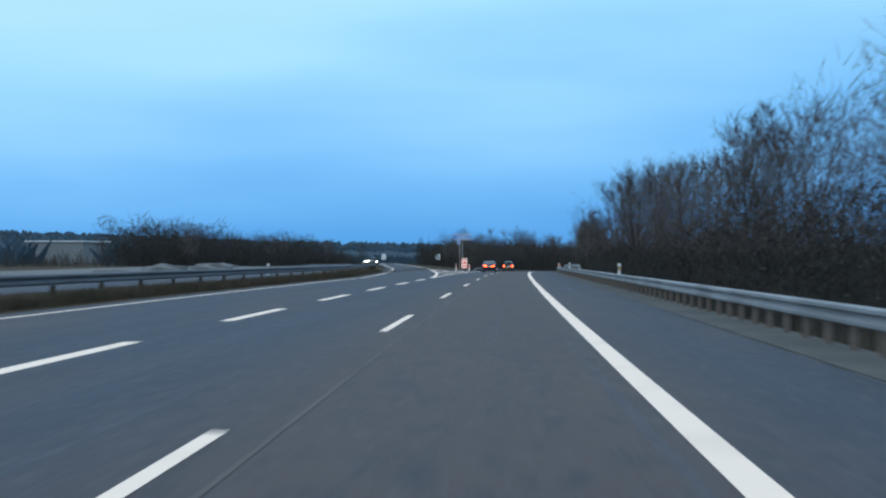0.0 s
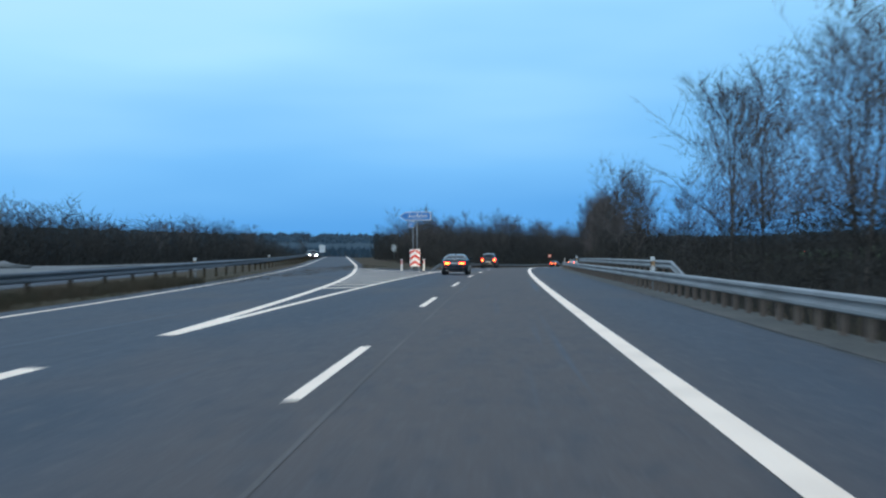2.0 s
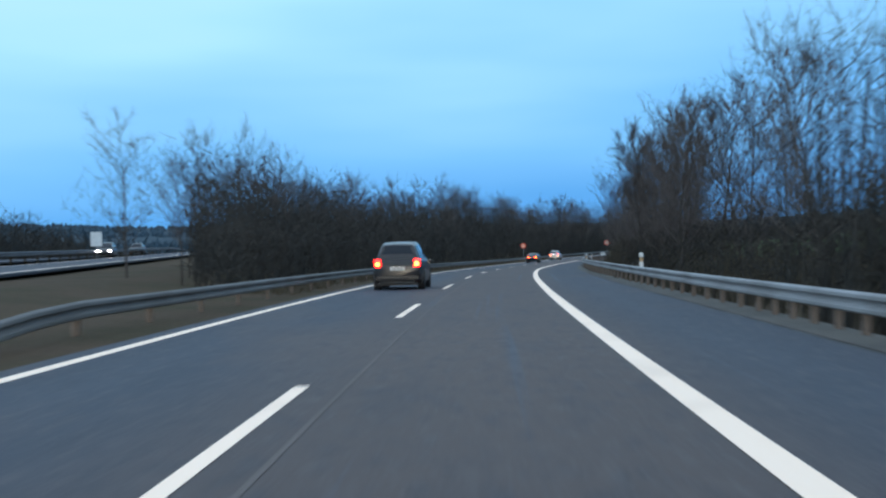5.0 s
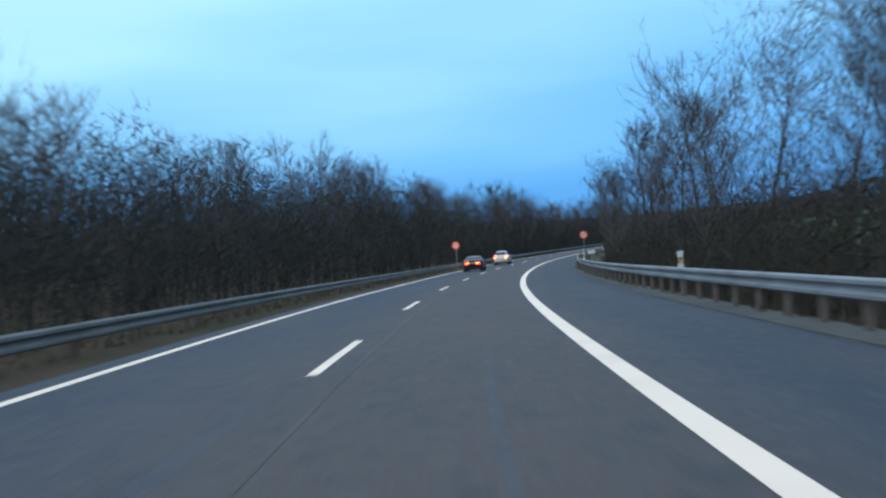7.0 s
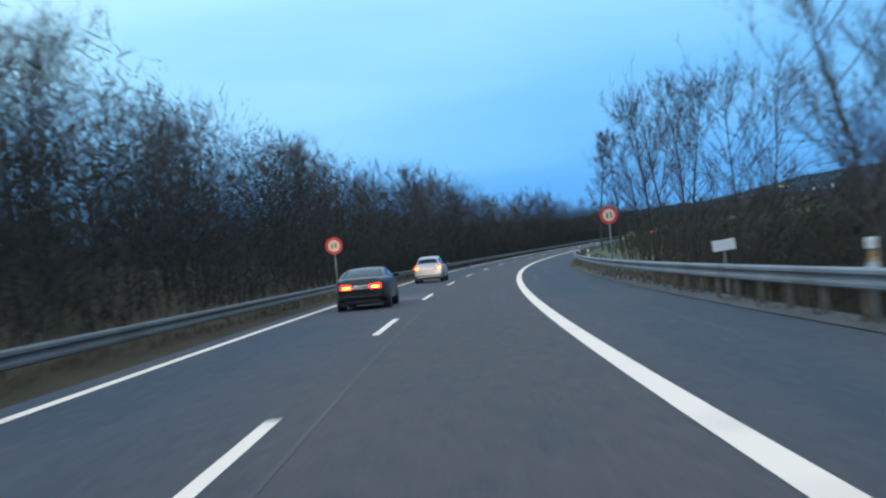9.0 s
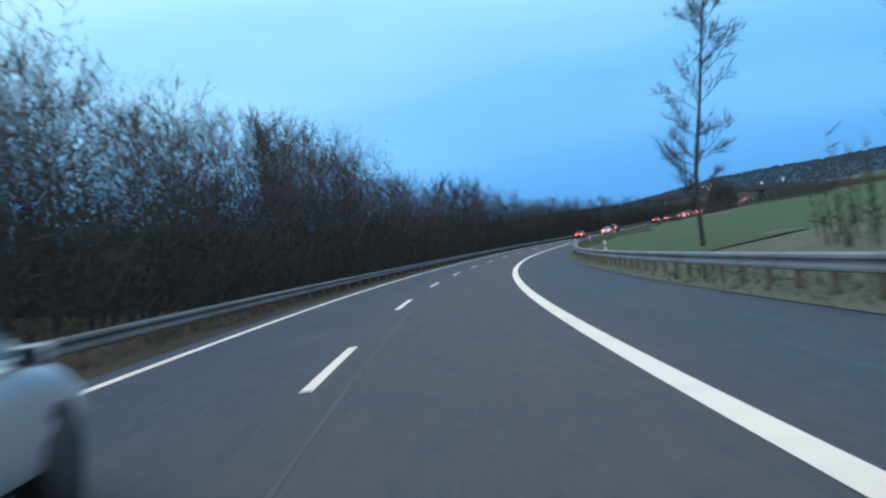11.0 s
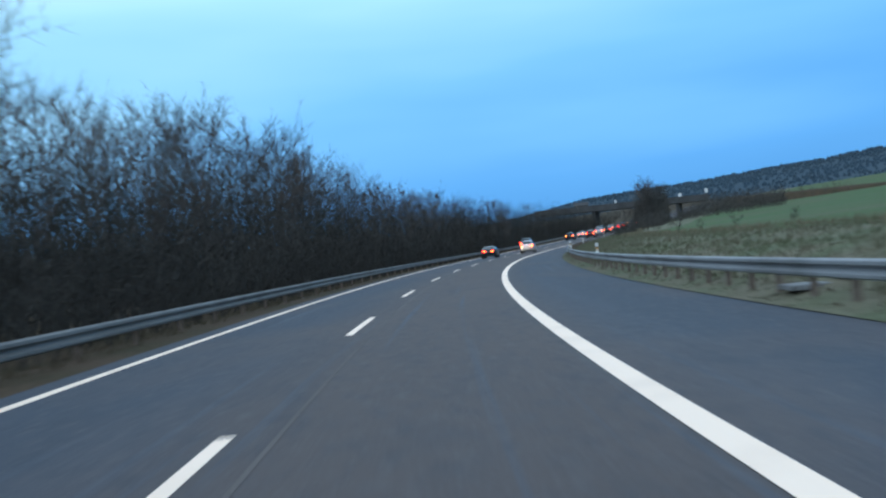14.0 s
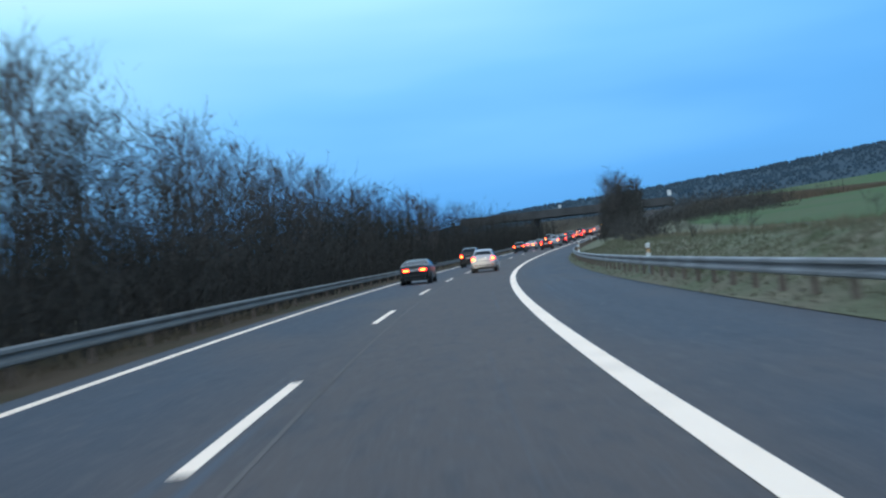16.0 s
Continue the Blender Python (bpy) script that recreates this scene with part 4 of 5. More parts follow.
# ---- posts and signs ----
def delineator(s, lat, up=0.0, rise=0.0):
    """White plastic marker post with its black band and reflector."""
    thing = empty("delineator_post", stand(s, lat, up + rise), "white plastic delineator post with a slanted black band", "marker post", "delineator posts along the road")
    part("body", box(0.14, 0.11, 0.62, 0, 0, 0.74, 0.02), WHITE, thing)
    part("bracket", box(0.05, 0.05, 0.70, 0, 0.02, 0.28), STEEL, thing, "steel bracket")
    part("band", box(0.146, 0.116, 0.20, 0, 0, 0.80, 0.0, turn=Matrix.Rotation(0.18, 4, "X")), BLACK, thing)
    for x in (-0.034, 0.034):
        part("reflector", box(0.045, 0.012, 0.17, x, -0.066, 0.80, 0.003), AMBER, thing, "amber reflector")
    return thing


for s in range(50, 960, 50):
    place = {50: 51.0, 100: 102.0, 150: 150.7, 300: 299.0, 550: 552.4}.get(s, s + 0.6 * step_between(s, 300, 400))
    delineator(place, right_rail(place) + 0.20, 0.10)
for s in (12, 62, 122, 165):
    delineator(s, median_line(s) - 3.0, level_left(s, median_line(s) - 3.0))


def gore_post(s, lat):
    thing = empty("gore_post", stand(s, lat, 0.0), "white flexible post with orange bands at the parting lanes", "marker post", "posts at the gore")
    part("tube", rod(0.075, 0.06, 1.02, Matrix(), 14), WHITE, thing, smooth=True)
    part("base", rod(0.14, 0.11, 0.06, Matrix(), 14), BLACK, thing)
    for z in (0.62, 0.80):
        part("band", rod(0.077, 0.075, 0.09, Matrix.Translation((0, 0, z)), 14), RED, thing)


gore_post(153.8, -6.6)
gore_post(154.3, -4.85)

board = empty("chevron_board", stand(152.0, -5.35, level_left(152.0, -5.35)), "red and white chevron board where the lanes part", "road sign")
part("panel", box(0.80, 0.03, 1.34, 0, 0, 1.10, 0.01), WHITE, board)
for k in range(3):
    for sx in (-1, 1):
        z = 0.42 + k * 0.48
        v = [(0, -0.021, z + 0.26), (sx * 0.385, -0.021, z - 0.02), (sx * 0.385, -0.021, z + 0.22), (0, -0.021, z + 0.50)]
        v = [(x, y, min(1.755, max(0.445, zz))) for x, y, zz in v]
        mesh_object("chevron", v, [(0, 1, 2, 3)] if sx > 0 else [(0, 3, 2, 1)], RED, board)
for x in (-0.3, 0.3):
    part("post", rod(0.03, 0.03, 1.72, Matrix.Translation((x, 0.05, 0)), 8), STEEL, board)

exit_sign = empty("exit_sign", stand(174.4, -7.55, lie(174.4, -7.55)), "blue arrow-shaped motorway sign on two steel poles", "road sign")
zc, hh = 5.15, 0.42
outline = [(-1.62, 0.0), (-1.0, hh), (1.5, hh), (1.5, -hh), (-1.0, -hh)]


def plate(points, y, thick, mat, name, parent):
    b = bmesh.new()
    f = b.faces.new([b.verts.new((x, y, zc + z)) for x, z in points])
    ex = bmesh.ops.extrude_face_region(b, geom=[f])
    for v in ex["geom"]:
        if isinstance(v, bmesh.types.BMVert):
            v.co.y += thick
    return part(name, b, mat, parent)


plate(outline, 0.0, 0.04, WHITE, "panel", exit_sign)
plate([(x * 0.962, z * 0.84) for x, z in outline], -0.006, 0.004, BLUE, "face", exit_sign)
text = bpy.data.curves.new("lettering", "FONT")
text.body, text.size, text.align_x, text.align_y, text.extrude = "Ausfahrt", 0.56, "CENTER", "CENTER", 0.002
text.materials.append(WHITE)
word = new("lettering", text)
word.parent = exit_sign
word.matrix_local = pose(0.2, -0.012, zc, 90, 0, 0)
for x in (-0.28, 0.12):
    part("pole", rod(0.05, 0.05, 5.5, Matrix.Translation((x, 0.09, 0)), 10), STEEL, exit_sign, smooth=True)
part("panel", box(0.52, 0.03, 0.60, -0.42, 0, 4.33, 0.005), WHITE, exit_sign, "small square blue sign with a white border")
part("face", box(0.46, 0.006, 0.54, -0.42, -0.018, 4.33), BLUE, exit_sign)
part("mark", box(0.24, 0.004, 0.10, -0.42, -0.024, 4.36), WHITE, exit_sign)


def speed_sign(s, lat, middle):
    thing = empty("speed_sign", stand(s, lat, lie(s, lat)), "round red-bordered speed limit sign on a steel pole", "road sign", "speed limit signs")
    flat = Matrix.Translation((0, -0.02, middle)) @ Matrix.Rotation(math.pi / 2, 4, "X")
    # Red border widened: its glow in headlights is put into the shape.
    part("border", rod(0.42, 0.42, 0.02, flat, 32), RED, thing)
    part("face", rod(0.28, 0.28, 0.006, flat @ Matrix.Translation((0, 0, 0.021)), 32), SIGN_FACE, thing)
    for x in (-0.09, 0.09):
        part("figure", box(0.06, 0.004, 0.24, x, -0.05, middle), BLACK, thing)
    part("pole", rod(0.035, 0.035, middle + 0.35, Matrix.Translation((0, 0.04, 0)), 10), STEEL, thing, smooth=True)


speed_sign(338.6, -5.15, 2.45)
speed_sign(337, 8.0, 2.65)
panel_up = 1.1 - lie(312.8, 8.45)
panel = empty("white_sign", stand(312.8, 8.45, 1.1 - panel_up, -20), "small white sign panel behind the guard rail", "road sign")
part("panel", box(0.58, 0.03, 0.28, 0, 0, panel_up, 0.01, turn=Matrix.Rotation(-0.08, 4, "Y")), WHITE, panel)
part("pole", rod(0.03, 0.03, panel_up + 0.1, Matrix.Translation((0, 0.04, 0)), 8), STEEL, panel)
for s, lat in ((252, -34.3), (250, -21.6)):
    far = empty("white_sign", stand(s, lat, level_left(s, lat)), "small white sign on a pole beside the leaving lane", "road sign")
    part("panel", box(1.0, 0.03, 1.25, 0, 0, 1.75, 0.01), WHITE, far)
    part("pole", rod(0.03, 0.03, 1.9, Matrix.Translation((0, 0.04, 0)), 8), STEEL, far)

# ---- concrete drain covers on the verge ----
for s, lat in ((465.4, 8.9), (466.2, 8.15), (519.6, 9.1)):
    cover = part("drain_cover", box(0.8, 0.9, 0.10, 0, 0, -0.02, 0.02), PALE_STONE)
    cover.matrix_world = stand(s, lat, lie(s, lat) + 0.07)
    tagged(cover, "pale flat concrete drain cover in the verge grass", "drain cover", "drain covers on the verge")

# ---- bridge over the road and the far hall ----
bridge = empty("road_bridge", stand(800, 0, 0), "dark concrete road bridge over the motorway", "bridge")
part("deck", box(52, 9, 1.1, -6, 0, 5.3, 0.05), CONCRETE, bridge)
for y in (-4.4, 4.4):
    part("parapet", box(52, 0.25, 0.8, -6, y, 6.2, 0.02), CONCRETE, bridge)
for x in (-14, 11):
    part("pier", box(1.0, 7, 5.0, x, 0, 2.4, 0.1), CONCRETE, bridge)
mound_v = []
for y in np.linspace(-16, 16, 9):
    for x in np.linspace(16, 90, 9):
        mound_v.append((x, y, -0.4 + 5.3 * (1 - step_between(abs(y), 5, 16)) * step_between(x, 16, 24)))
mound_f = [(i * 9 + j, i * 9 + j + 1, (i + 1) * 9 + j + 1, (i + 1) * 9 + j) for i in range(8) for j in range(8)]
mound = mesh_object("embankment", mound_v, mound_f, VERGE, smooth=True)
mound.matrix_world = stand(800, 0, 0)
tagged(mound, "grassy embankment that carries the bridge road", "embankment", kind="structure")
for x, y, high in ((-7.0, -4.1, 2.2), (11.0, 4.1, 2.3), (18.8, 4.1, 3.0)):
    sign = empty("bridge_sign", stand(800, 0, 4.9 if x > 16 else 5.85) @ Matrix.Translation((x, y, 0)), "small white sign beside the road over the bridge", "road sign", "signs on the bridge road")
    high -= 0.0 if x > 16 else 0.95
    part("panel", box(0.6, 0.05, 0.8, 0, 0, high, 0.01) if x < 0 else box(0.9, 0.05, 1.3, 0, 0, high, 0.01), WHITE, sign)
    part("pole", rod(0.05, 0.05, high, Matrix.Translation((0, 0.06, 0)), 8), STEEL, sign)
hx, hy = polar(800, 12.7)
house = empty("lit_house", pose(hx, hy, upland(800, 12.7) - 1.0, 0, 0, -math.degrees(hub_turn) - 12) @ Matrix.Diagonal((0.6, 0.6, 0.6, 1)), "far house with lit windows on the wooded slope", "building")
part("wall", box(15, 9, 7, 0, 0, 3.5, 0.05), DARK_RENDER, house)
roof = bmesh.new()
for y in (-5.2, 5.2):
    for x, z in ((-8, 6.8), (8, 6.8)):
        roof.verts.new((x, y, z))
ridge = [roof.verts.new((x, 0, 10.2)) for x in (-8, 8)]
roof.verts.ensure_lookup_table()
rv = list(roof.verts)
for f4 in ((rv[0], rv[1], ridge[1], ridge[0]), (rv[2], rv[3], ridge[1], ridge[0])):
    roof.faces.new(f4)
roof.faces.new((rv[0], rv[2], ridge[0]))
roof.faces.new((rv[1], rv[3], ridge[1]))
part("roof", roof, BLACK, house)
for x in (-5, -1.0, 5):
    part("window", box(1.2, 0.1, 1.0, x, -4.56, 5.2), WINDOW_LIGHT, house, "lit window")
hall = empty("industrial_hall", stand(351, -178, lie(351, -178)), "long pale industrial hall beyond the trees", "building")
part("wall", box(22, 16, 7.4, 0, 0, 3.7, 0.05), PALE_STONE, hall)
part("roof", box(23, 17, 0.4, 0, 0, 7.5, 0.05), WHITE, hall)


# ---- vehicles ----
def paint(name, c, rough=0.28, metal=0.3, coat=0.10):
    return material(name, c, rough, metal, second=tuple(v * 0.8 for v in c), scale=0.6, fine=0.1, bump_scale=200, coat=coat)


NAVY, SILVER, DARK = paint("navy_paint", (0.026, 0.028, 0.038), 0.24, 0.3, 0.35), paint("silver_paint", (0.42, 0.43, 0.45), 0.35, 0.5), paint("dark_paint", (0.02, 0.02, 0.022))
WINE, PALE = paint("wine_paint", (0.10, 0.02, 0.02)), paint("pale_paint", (0.55, 0.55, 0.55), 0.4, 0.1)

# Outline from the side: tail to nose. deck: (y, height of the lower body); roof: (y, height of the cabin).
SHAPES = {
    "saloon": dict(long=4.52, wide=1.71, base=2.76, axle=-1.42, wheel=0.318,
                   deck=[(-2.26, 0.78), (-2.22, 0.97), (-2.05, 1.02), (-1.5, 1.03), (0.0, 0.97), (0.95, 0.95), (1.5, 0.87), (2.0, 0.75), (2.2, 0.62), (2.26, 0.5)],
                   roof=[(-1.72, 1.0), (-1.35, 1.13), (-0.95, 1.25), (-0.6, 1.305), (-0.1, 1.32), (0.3, 1.285), (0.65, 1.15), (1.12, 0.95)], lamp=(0.80, 0.46, 0.115), rail=0.0),
    "hatch": dict(long=4.25, wide=1.76, base=2.6, axle=-1.35, wheel=0.31,
                  deck=[(-2.12, 0.75), (-2.10, 0.98), (-1.95, 1.02), (-1.2, 1.0), (0.0, 0.97), (1.0, 0.96), (1.5, 0.88), (1.95, 0.74), (2.1, 0.6), (2.13, 0.5)],
                  roof=[(-2.06, 1.0), (-1.90, 1.22), (-1.66, 1.44), (-1.2, 1.51), (-0.3, 1.53), (0.2, 1.48), (0.6, 1.28), (1.15, 0.96)], lamp=(0.74, 0.28, 0.20), rail=0.0),
    "offroad": dict(long=4.6, wide=1.86, base=2.7, axle=-1.4, wheel=0.36,
                    deck=[(-2.30, 0.85), (-2.28, 1.10), (-2.1, 1.13), (-1.2, 1.12), (0.0, 1.1), (1.0, 1.08), (1.7, 1.0), (2.1, 0.88), (2.26, 0.72), (2.3, 0.6)],
                    roof=[(-2.22, 1.1), (-2.08, 1.40), (-1.9, 1.66), (-1.3, 1.74), (-0.3, 1.76), (0.1, 1.70), (0.5, 1.44), (1.0, 1.08)], lamp=(0.80, 0.26, 0.26), rail=0.05),
}


def along(points, y):
    return float(np.interp(y, [p[0] for p in points], [p[1] for p in points]))


def loft(sections, mat, name, parent, close=True, label=""):
    """A skin over sections that run from left to right."""
    m = len(sections[0])
    verts = [v for sec in sections for v in sec]
    faces = []
    for i in range(len(sections) - 1):
        for k in range(m - 1):
            j = i * m + k
            faces.append((j, j + 1, j + m + 1, j + m))
    if close:
        faces.append(tuple(range(m - 1, -1, -1)))
        faces.append(tuple((len(sections) - 1) * m + k for k in range(m)))
    ob = mesh_object(name, verts, faces, mat, parent, label, smooth=True)
    return ob


def vehicle(shape, colour, m, label, group="", lights="tail", detail=True, name="car"):
    """A car from its outline: body, cabin, panes, wheels, lamps, bumpers, mirrors and plate."""
    g = SHAPES[shape]
    half, w = g["long"] / 2, g["wide"] / 2
    car = empty(name, m, label, "car", group)

    def plan(y):                                    # the half width over the length
        u = abs(y) / half
        return w * (1 - (0.17 if y < 0 and shape == "saloon" else 0.11) * max(0.0, (u - 0.5) / 0.5) ** 2.0 - (0.03 if u > 0.985 else 0.0))
    ys = sorted(set([y for y, _ in g["deck"]] + list(np.linspace(-half * 0.98, half * 0.98, 15))))
    sections = []
    for y in ys:
        top, p = along(g["deck"], y), plan(y)
        low = 0.24 if abs(y) < half * 0.9 else 0.34
        side = [(0.80 * p, low), (0.965 * p, low + 0.05), (0.985 * p, low + 0.16), (1.0 * p, 0.50 if top > 0.6 else top * 0.8), (0.995 * p, min(top - 0.09, 0.70)),
                (0.985 * p, top - 0.10), (0.955 * p, top - 0.035), (0.90 * p, top - 0.004), (0.5 * p, top + 0.018)]
        sec = [(-x, y, z) for x, z in side] + [(0, y, top + 0.026)] + [(x, y, z) for x, z in reversed(side)]
        sections.append(sec)
    body = loft(sections, colour, "body", car)
    body.modifiers.new("edges", "BEVEL").width = 0.004
    part("underbody", box(g["wide"] * 0.78, g["long"] * 0.94, 0.10, 0, 0, 0.24), BLACK, car)

    def cabin(y):                                   # belt half width, roof half width, belt height, roof height
        zb, zr = along(g["deck"], y) - 0.02, along(g["roof"], y)
        f = max(0.0, min(1.0, (zr - zb) / 0.42))
        wb = plan(y) * 0.915
        return wb, wb - 0.235 * f, zb, zr
    sections = []
    cy = sorted(set([y for y, _ in g["roof"]] + list(np.linspace(g["roof"][0][0], g["roof"][-1][0], 19))))
    for y in cy:
        wb, wr, zb, zr = cabin(y)
        half_sec = [(wb, zb), (wb - (wb - wr) * 0.5, zb + (zr - zb) * 0.52), (wr + 0.02, zb + (zr - zb) * 0.86), (wr - 0.05, zr - 0.012), (wr * 0.55, zr + 0.008)]
        sections.append([(-x, y, z) for x, z in half_sec] + [(0, y, zr + 0.014)] + [(x, y, z) for x, z in reversed(half_sec)])
    loft(sections, colour, "cabin", car)

    def side_point(y, f, sx, out=0.010):
        wb, wr, zb, zr = cabin(y)
        if f < 0.52:
            x, z = wb - (wb - wr) * 0.5 * f / 0.52, zb + (zr - zb) * f
        else:
            x, z = wb - (wb - wr) * 0.5 - (wb - (wb - wr) * 0.5 - wr - 0.02) * (f - 0.52) / 0.34, zb + (zr - zb) * f
        return (sx * (x + out), y, z)
    y_back, y_front = g["roof"][0][0], g["roof"][-1][0]
    cuts = {"saloon": [(-1.18, -0.78), (-0.74, -0.02), (0.06, 0.80)], "hatch": [(-1.72, -1.05), (-0.98, -0.05), (0.03, 0.82)], "offroad": [(-1.85, -1.02), (-0.95, -0.1), (-0.02, 0.72)]}[shape]
    for sx in (-1, 1):
        for a, b in cuts:
            secs = []
            for y in np.linspace(a, b, 7):
                wb, wr, zb, zr = cabin(y)
                hi = 0.84
                lo = min(0.78, max(0.13, 0.055 / max(0.05, zr - zb)))
                secs.append([side_point(y, lo + (hi - lo) * k / 4, sx) for k in range(5)])
            loft(secs, GLASS, "side_window", car, close=False)

    def end_pane(y0, y1, name_):
        secs = []
        for y in np.linspace(y0, y1, 7):
            wb, wr, zb, zr = cabin(y)
            x = wr - (0.12 if shape == "saloon" else 0.09)
            secs.append([(x * u, y, zr + 0.020 - 0.02 * abs(u) ** 3) for u in np.linspace(-1, 1, 9)])
        return loft(secs, GLASS, name_, car, close=False)
    end_pane(y_back + 0.10, {"saloon": -0.92, "hatch": -1.72, "offroad": -1.93}[shape], "rear_window")
    for sx in (-1, 1):
        ys_ = np.linspace(y_back + 0.08, {"saloon": -0.90, "hatch": -1.70, "offroad": -1.91}[shape], 7)
        rim_ = [[((cabin(y)[1] - (0.125 if shape == "saloon" else 0.095) + 0.035 * k) * sx, y, cabin(y)[3] + 0.016 - 0.012 * k) for k in range(2)] for y in ys_]
        loft(rim_, BLACK, "window_seal", car, close=False)
    if shape == "saloon":
        part("boot_lip", box(plan(-half + 0.1) * 1.5, 0.07, 0.018, 0, -half + 0.075, along(g["deck"], -half + 0.09) + 0.012, 0.006), colour, car)
    end_pane(y_front - 0.10, {"saloon": 0.38, "hatch": 0.28, "offroad": 0.16}[shape], "windscreen")

    # wheels
    r = g["wheel"]
    for sx in (-1, 1):
        for y in (g["axle"], g["axle"] + g["base"]):
            x = sx * (w - 0.115)
            lay = Matrix.Translation((x - sx * 0.0, y, r)) @ Matrix.Rotation(sx * math.pi / 2, 4, "Y")
            arch = bmesh.new()
            bmesh.ops.create_cone(arch, cap_ends=True, segments=28, radius1=r + 0.055, radius2=r + 0.055, depth=0.25, matrix=lay @ Matrix.Translation((0, 0, -0.012)))
            part("wheel_arch", arch, BLACK, car)
            wheel = new("wheel")
            wheel.parent = car
            tyre = bmesh.new()
            bmesh.ops.create_cone(tyre, cap_ends=True, segments=32, radius1=r, radius2=r, depth=0.21, matrix=lay @ Matrix.Translation((0, 0, 0.015)))
            bmesh.ops.bevel(tyre, geom=[e for e in tyre.edges if abs((e.verts[0].co - e.verts[1].co).x) < 1e-4 and len(e.link_faces[0].verts) + len(e.link_faces[-1].verts) > 10], offset=0.03, segments=3, affect="EDGES")
            part("tyre", tyre, RUBBER, wheel, smooth=True)
            rim = bmesh.new()
            bmesh.ops.create_cone(rim, cap_ends=True, segments=28, radius1=r * 0.70, radius2=r * 0.66, depth=0.02, matrix=lay @ Matrix.Translation((0, 0, 0.120)))
            part("rim", rim, BLACK, wheel)
            if detail:
                spokes = bmesh.new()
                for k in range(7):
                    box(r * 0.13, r * 0.60, 0.02, 0, 0, 0, 0, spokes, lay @ Matrix.Translation((0, 0, 0.135)) @ Matrix.Rotation(k * 2 * math.pi / 7, 4, "Z") @ Matrix.Translation((0, r * 0.36, 0)))
                bmesh.ops.create_cone(spokes, cap_ends=True, segments=14, radius1=r * 0.18, radius2=r * 0.15, depth=0.03, matrix=lay @ Matrix.Translation((0, 0, 0.138)))
                for k in range(28):
                    box(r * 0.17, 0.03, 0.03, 0, 0, 0, 0, spokes, lay @ Matrix.Translation((0, 0, 0.130)) @ Matrix.Rotation(k * 2 * math.pi / 28, 4, "Z") @ Matrix.Translation((0, r * 0.69, 0)))
                part("spokes", spokes, ALLOY, wheel)

    # the tail
    lw, lh = g["lamp"][1] * 0.62, g["lamp"][2]
    tail_y = -half
    tw = plan(tail_y + 0.06)
    lamp_z = {"saloon": 0.76, "hatch": 0.90, "offroad": 1.0}[shape]
    inset = 0.10 if shape == "saloon" else 0.03
    for sx in (-1, 1):
        lamp = part("tail_lamp", box(lw + 0.06, 0.10, lh + 0.03, sx * (tw * 0.985 - lw / 2 - inset), tail_y + 0.030, lamp_z, 0.02), TAIL if lights == "tail" else RED, car, smooth=False)
        if lights == "tail":
            part("lamp_core", box(lw * 0.80, 0.02, lh * 0.42, sx * (tw * 0.985 - lw / 2 - inset - 0.01), tail_y - 0.022, lamp_z - lh * 0.12, 0.006), TAIL_CORE, lamp)
    plate_z = {"saloon": 0.75, "hatch": 0.86, "offroad": 0.80}[shape]
    plate_ = part("number_plate", box(0.52, 0.02, 0.11, 0, tail_y - 0.012, plate_z, 0.004), WHITE, car, "white plate")
    for x in (-0.16, -0.08, 0.02, 0.11, 0.18):
        part("bar", box(0.045, 0.004, 0.07, x, tail_y - 0.0245, plate_z), BLACK, plate_)
    if lights == "tail":
        for x in (-0.13, 0.13):
            part("plate_lamp", box(0.03, 0.02, 0.004, x, tail_y - 0.03, plate_z + 0.080), PLATE_LIGHT, car)
        part("grip", box(0.44, 0.06, 0.03, 0, tail_y - 0.03, plate_z + 0.098, 0.008), colour, car)
    part("rear_bumper", box(tw * 1.92, 0.16, 0.22, 0, tail_y + 0.078, 0.47, 0.05), colour, car)
    part("bumper_trim", box(tw * 1.7, 0.03, 0.05, 0, tail_y - 0.025, 0.45, 0.01), BLACK, car)
    part("diffuser", box(tw * 1.5, 0.10, 0.12, 0, tail_y + 0.06, 0.31, 0.02), BLACK, car)
    part("boot_gap", box(tw * 1.7, 0.012, 0.012, 0, tail_y - 0.003, lamp_z - lh / 2 - 0.05), BLACK, car)
    if detail:
        part("badge", rod(0.04, 0.04, 0.012, Matrix.Translation((0, tail_y - 0.0, 0.96)) @ Matrix.Rotation(math.pi / 2, 4, "X"), 18), ALLOY, car)
        for x in (-0.52, -0.44):
            part("exhaust", rod(0.035, 0.035, 0.14, Matrix.Translation((x, tail_y + 0.12, 0.29)) @ Matrix.Rotation(math.pi / 2, 4, "X"), 14), ALLOY, car)
        part("aerial", box(0.04, 0.14, 0.06, 0, -0.78, along(g["roof"], -0.78) + 0.03, 0.012), BLACK, car)
        for sx in (-1, 1):
            part("reflector", box(0.16, 0.012, 0.03, sx * 0.58, tail_y - 0.03, 0.50), RED, car)
            for y in (-0.02, 0.92, -0.98):
                part("door_seam", box(0.006, 0.010, 0.50, sx * (plan(y) * 0.996), y, 0.62), BLACK, car)
            part("sill", box(0.03, g["base"] - 0.8, 0.09, sx * w * 0.975, 0, 0.27, 0.01), BLACK, car)
            for y in (-0.78, 0.16):
                part("door_handle", box(0.025, 0.17, 0.028, sx * (w * 0.985 + 0.012), y, 0.83, 0.008), colour, car)
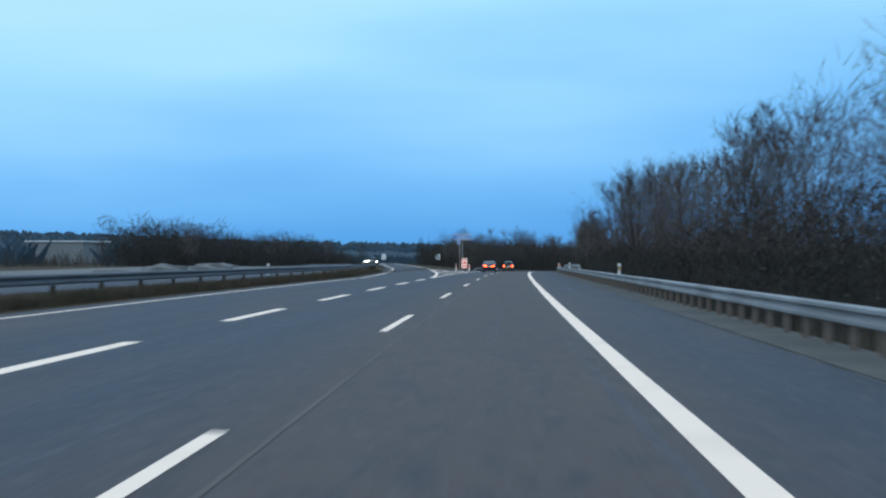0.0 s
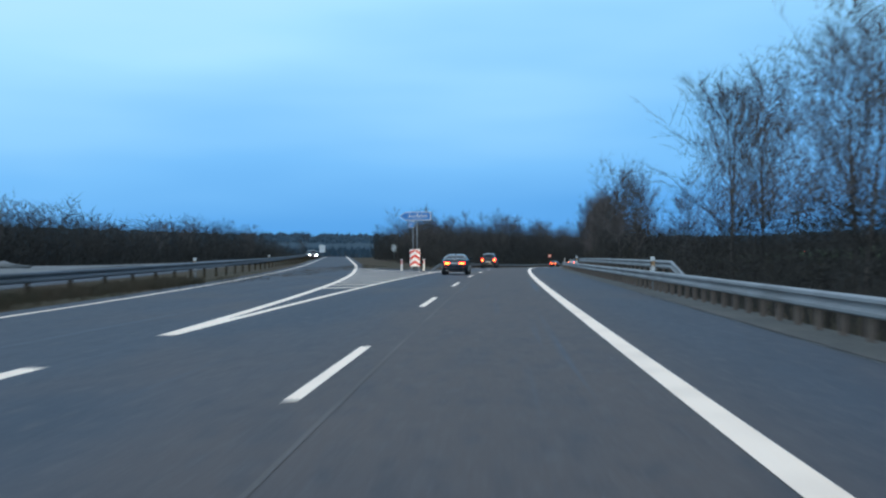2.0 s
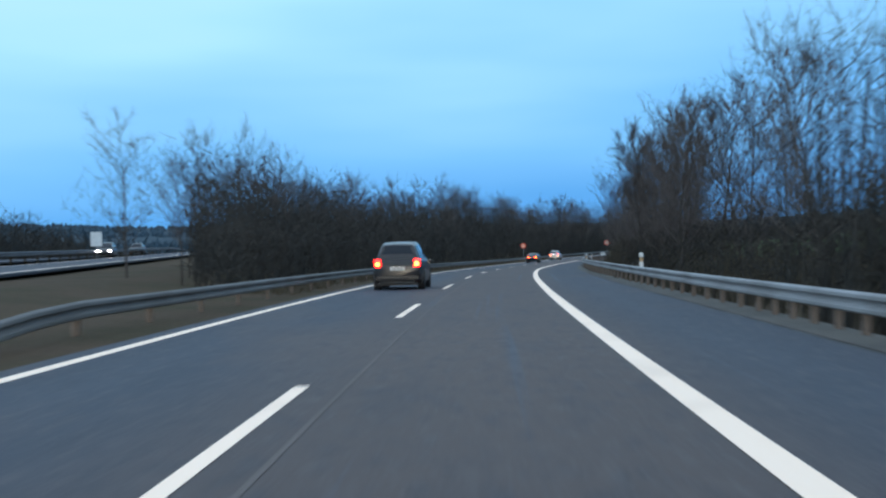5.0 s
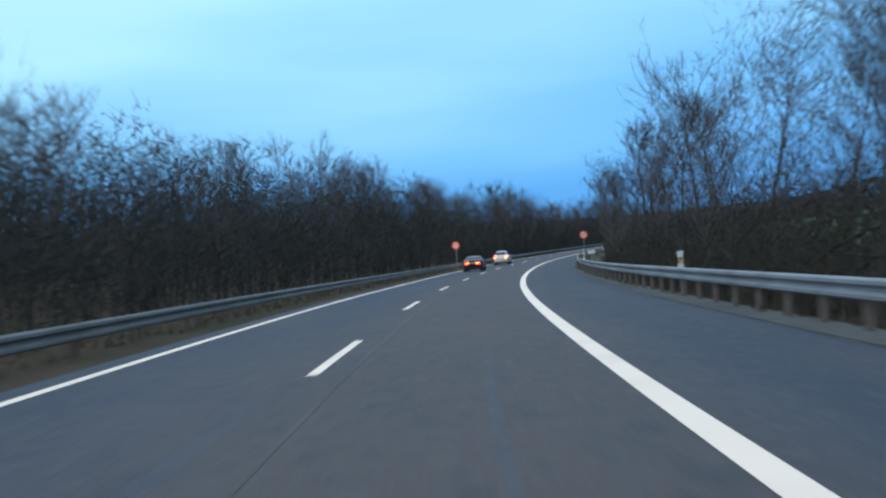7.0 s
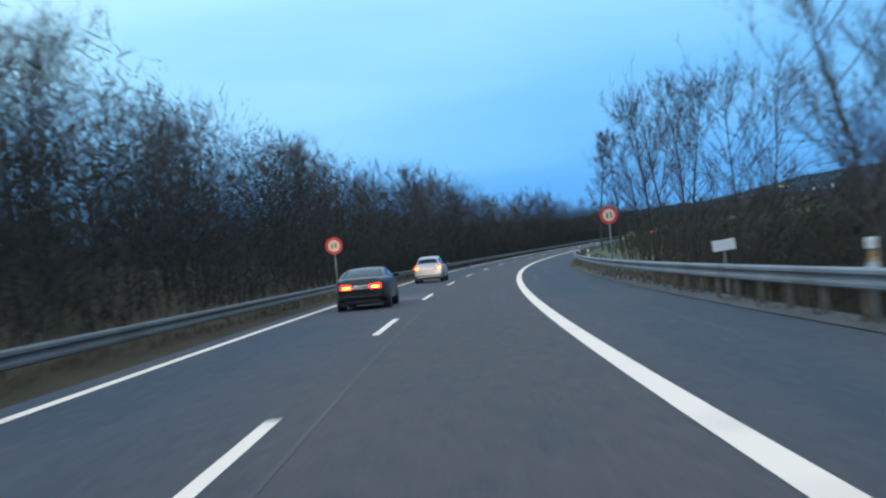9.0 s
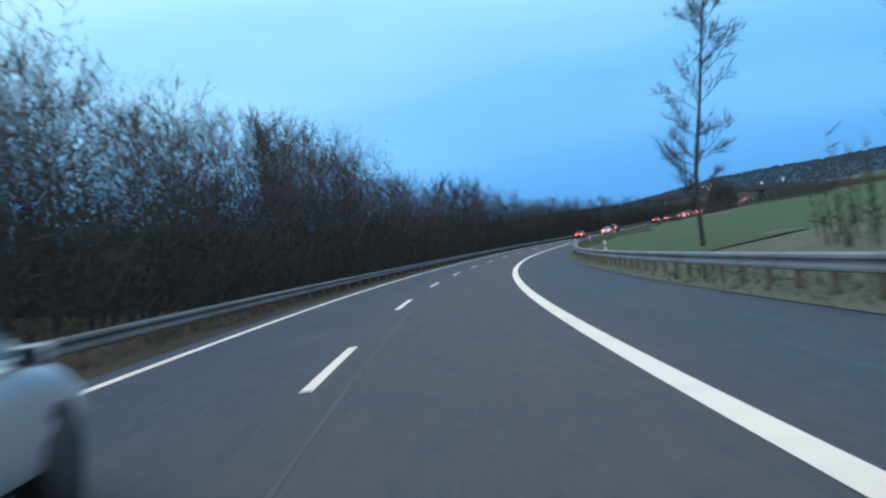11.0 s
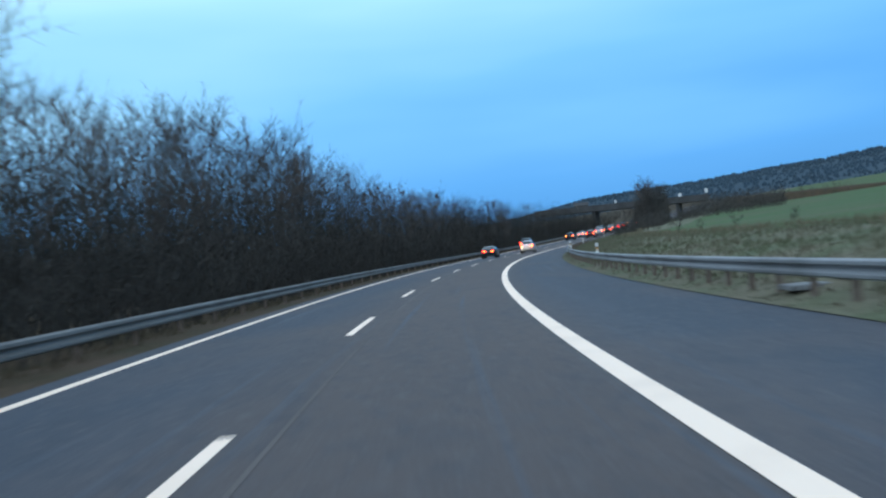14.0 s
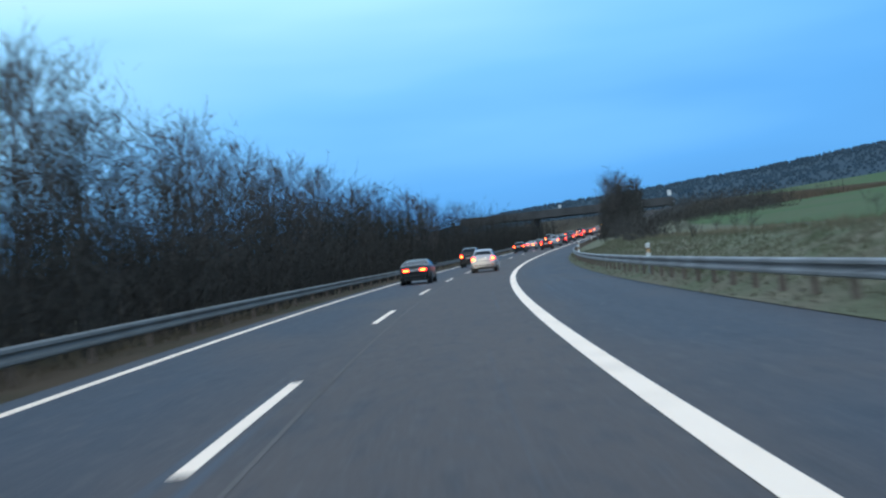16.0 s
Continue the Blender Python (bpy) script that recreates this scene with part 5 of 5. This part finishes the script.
    for sx in (-1, 1):
        mirror = part("mirror", box(0.20, 0.13, 0.13, sx * (w + 0.06), 0.68, 1.0, 0.04), colour, car, smooth=False)
        part("mirror_glass", box(0.16, 0.006, 0.10, sx * (w + 0.06), 0.612, 1.0), GLASS, mirror)
        part("mirror_arm", box(0.10, 0.05, 0.04, sx * (w - 0.05), 0.70, 0.95, 0.01), BLACK, mirror)
        part("headlamp", box(0.36, 0.10, 0.13, sx * (w * 0.66), half - 0.09, 0.64, 0.03), HEADLIGHT if lights == "head" else ALLOY, car)
    return car


def beams(s, lat, power):
    """The two dipped beams of a car that drives away."""
    for dx in (-0.58, 0.58):
        lamp = new("headlight_beam", bpy.data.lights.new("headlight_beam", "SPOT"))
        lamp.data.energy, lamp.data.spot_size, lamp.data.spot_blend, lamp.data.color, lamp.data.shadow_soft_size = power, radians(36), 1.0, (1.0, 0.86, 0.62), 0.06
        lamp.matrix_world = look(at(s + 2.4, lat + dx, 0.64), at(s + 20.0, lat + dx * 3.0, 0.0))


vehicle("saloon", NAVY, stand(137.15, -1.24), "dark navy saloon car with lit red tail lamps overtaking", lights="tail", name="saloon_car")
beams(137.15, -1.24, 9000)
vehicle("hatch", SILVER, stand(593.8, 1.4), "silver hatchback car with lit red tail lamps", name="hatchback_car")
beams(577.5, -1.6, 1500)
beams(321.5, -1.65, 3500)
vehicle("offroad", DARK, stand(200, -1.65), "dark off-road car with lit red tail lamps", name="offroad_car", detail=False)
QUEUE = "cars queueing ahead"
for s, lat, shape, colour in ((321.5, -1.65, "saloon", DARK), (353, -1.7, "hatch", SILVER), (577.5, -1.6, "saloon", DARK), (622, -1.7, "offroad", DARK), (690, 1.8, "hatch", WINE), (684, -1.7, "hatch", DARK), (706, 1.8, "offroad", SILVER),
                              (716, -1.7, "saloon", DARK), (737, 1.8, "hatch", DARK), (752, -1.7, "saloon", SILVER), (775, 1.8, "hatch", WINE), (790, -1.7, "hatch", DARK), (812, 1.8, "saloon", DARK), (835, -1.7, "hatch", DARK),
                              (702, -1.7, "saloon", PALE), (721, 1.8, "hatch", DARK), (734, -1.7, "offroad", DARK), (756, 1.8, "saloon", WINE), (770, -1.7, "hatch", DARK), (795, 1.8, "hatch", PALE)):
    vehicle(shape, colour, stand(s, lat), "%s car with lit red tail lamps in the queue" % {"saloon": "dark saloon", "hatch": "small hatchback", "offroad": "tall off-road"}[shape], QUEUE, detail=False, name="queue_car")
for s, lat in ((268, -40.5), (300, -51.5)):
    vehicle("hatch", DARK, stand(s, lat, level_left(s, lat), 180 + 17), "oncoming car with bright headlamps on the opposite road", "oncoming cars", lights="head", detail=False, name="oncoming_car")
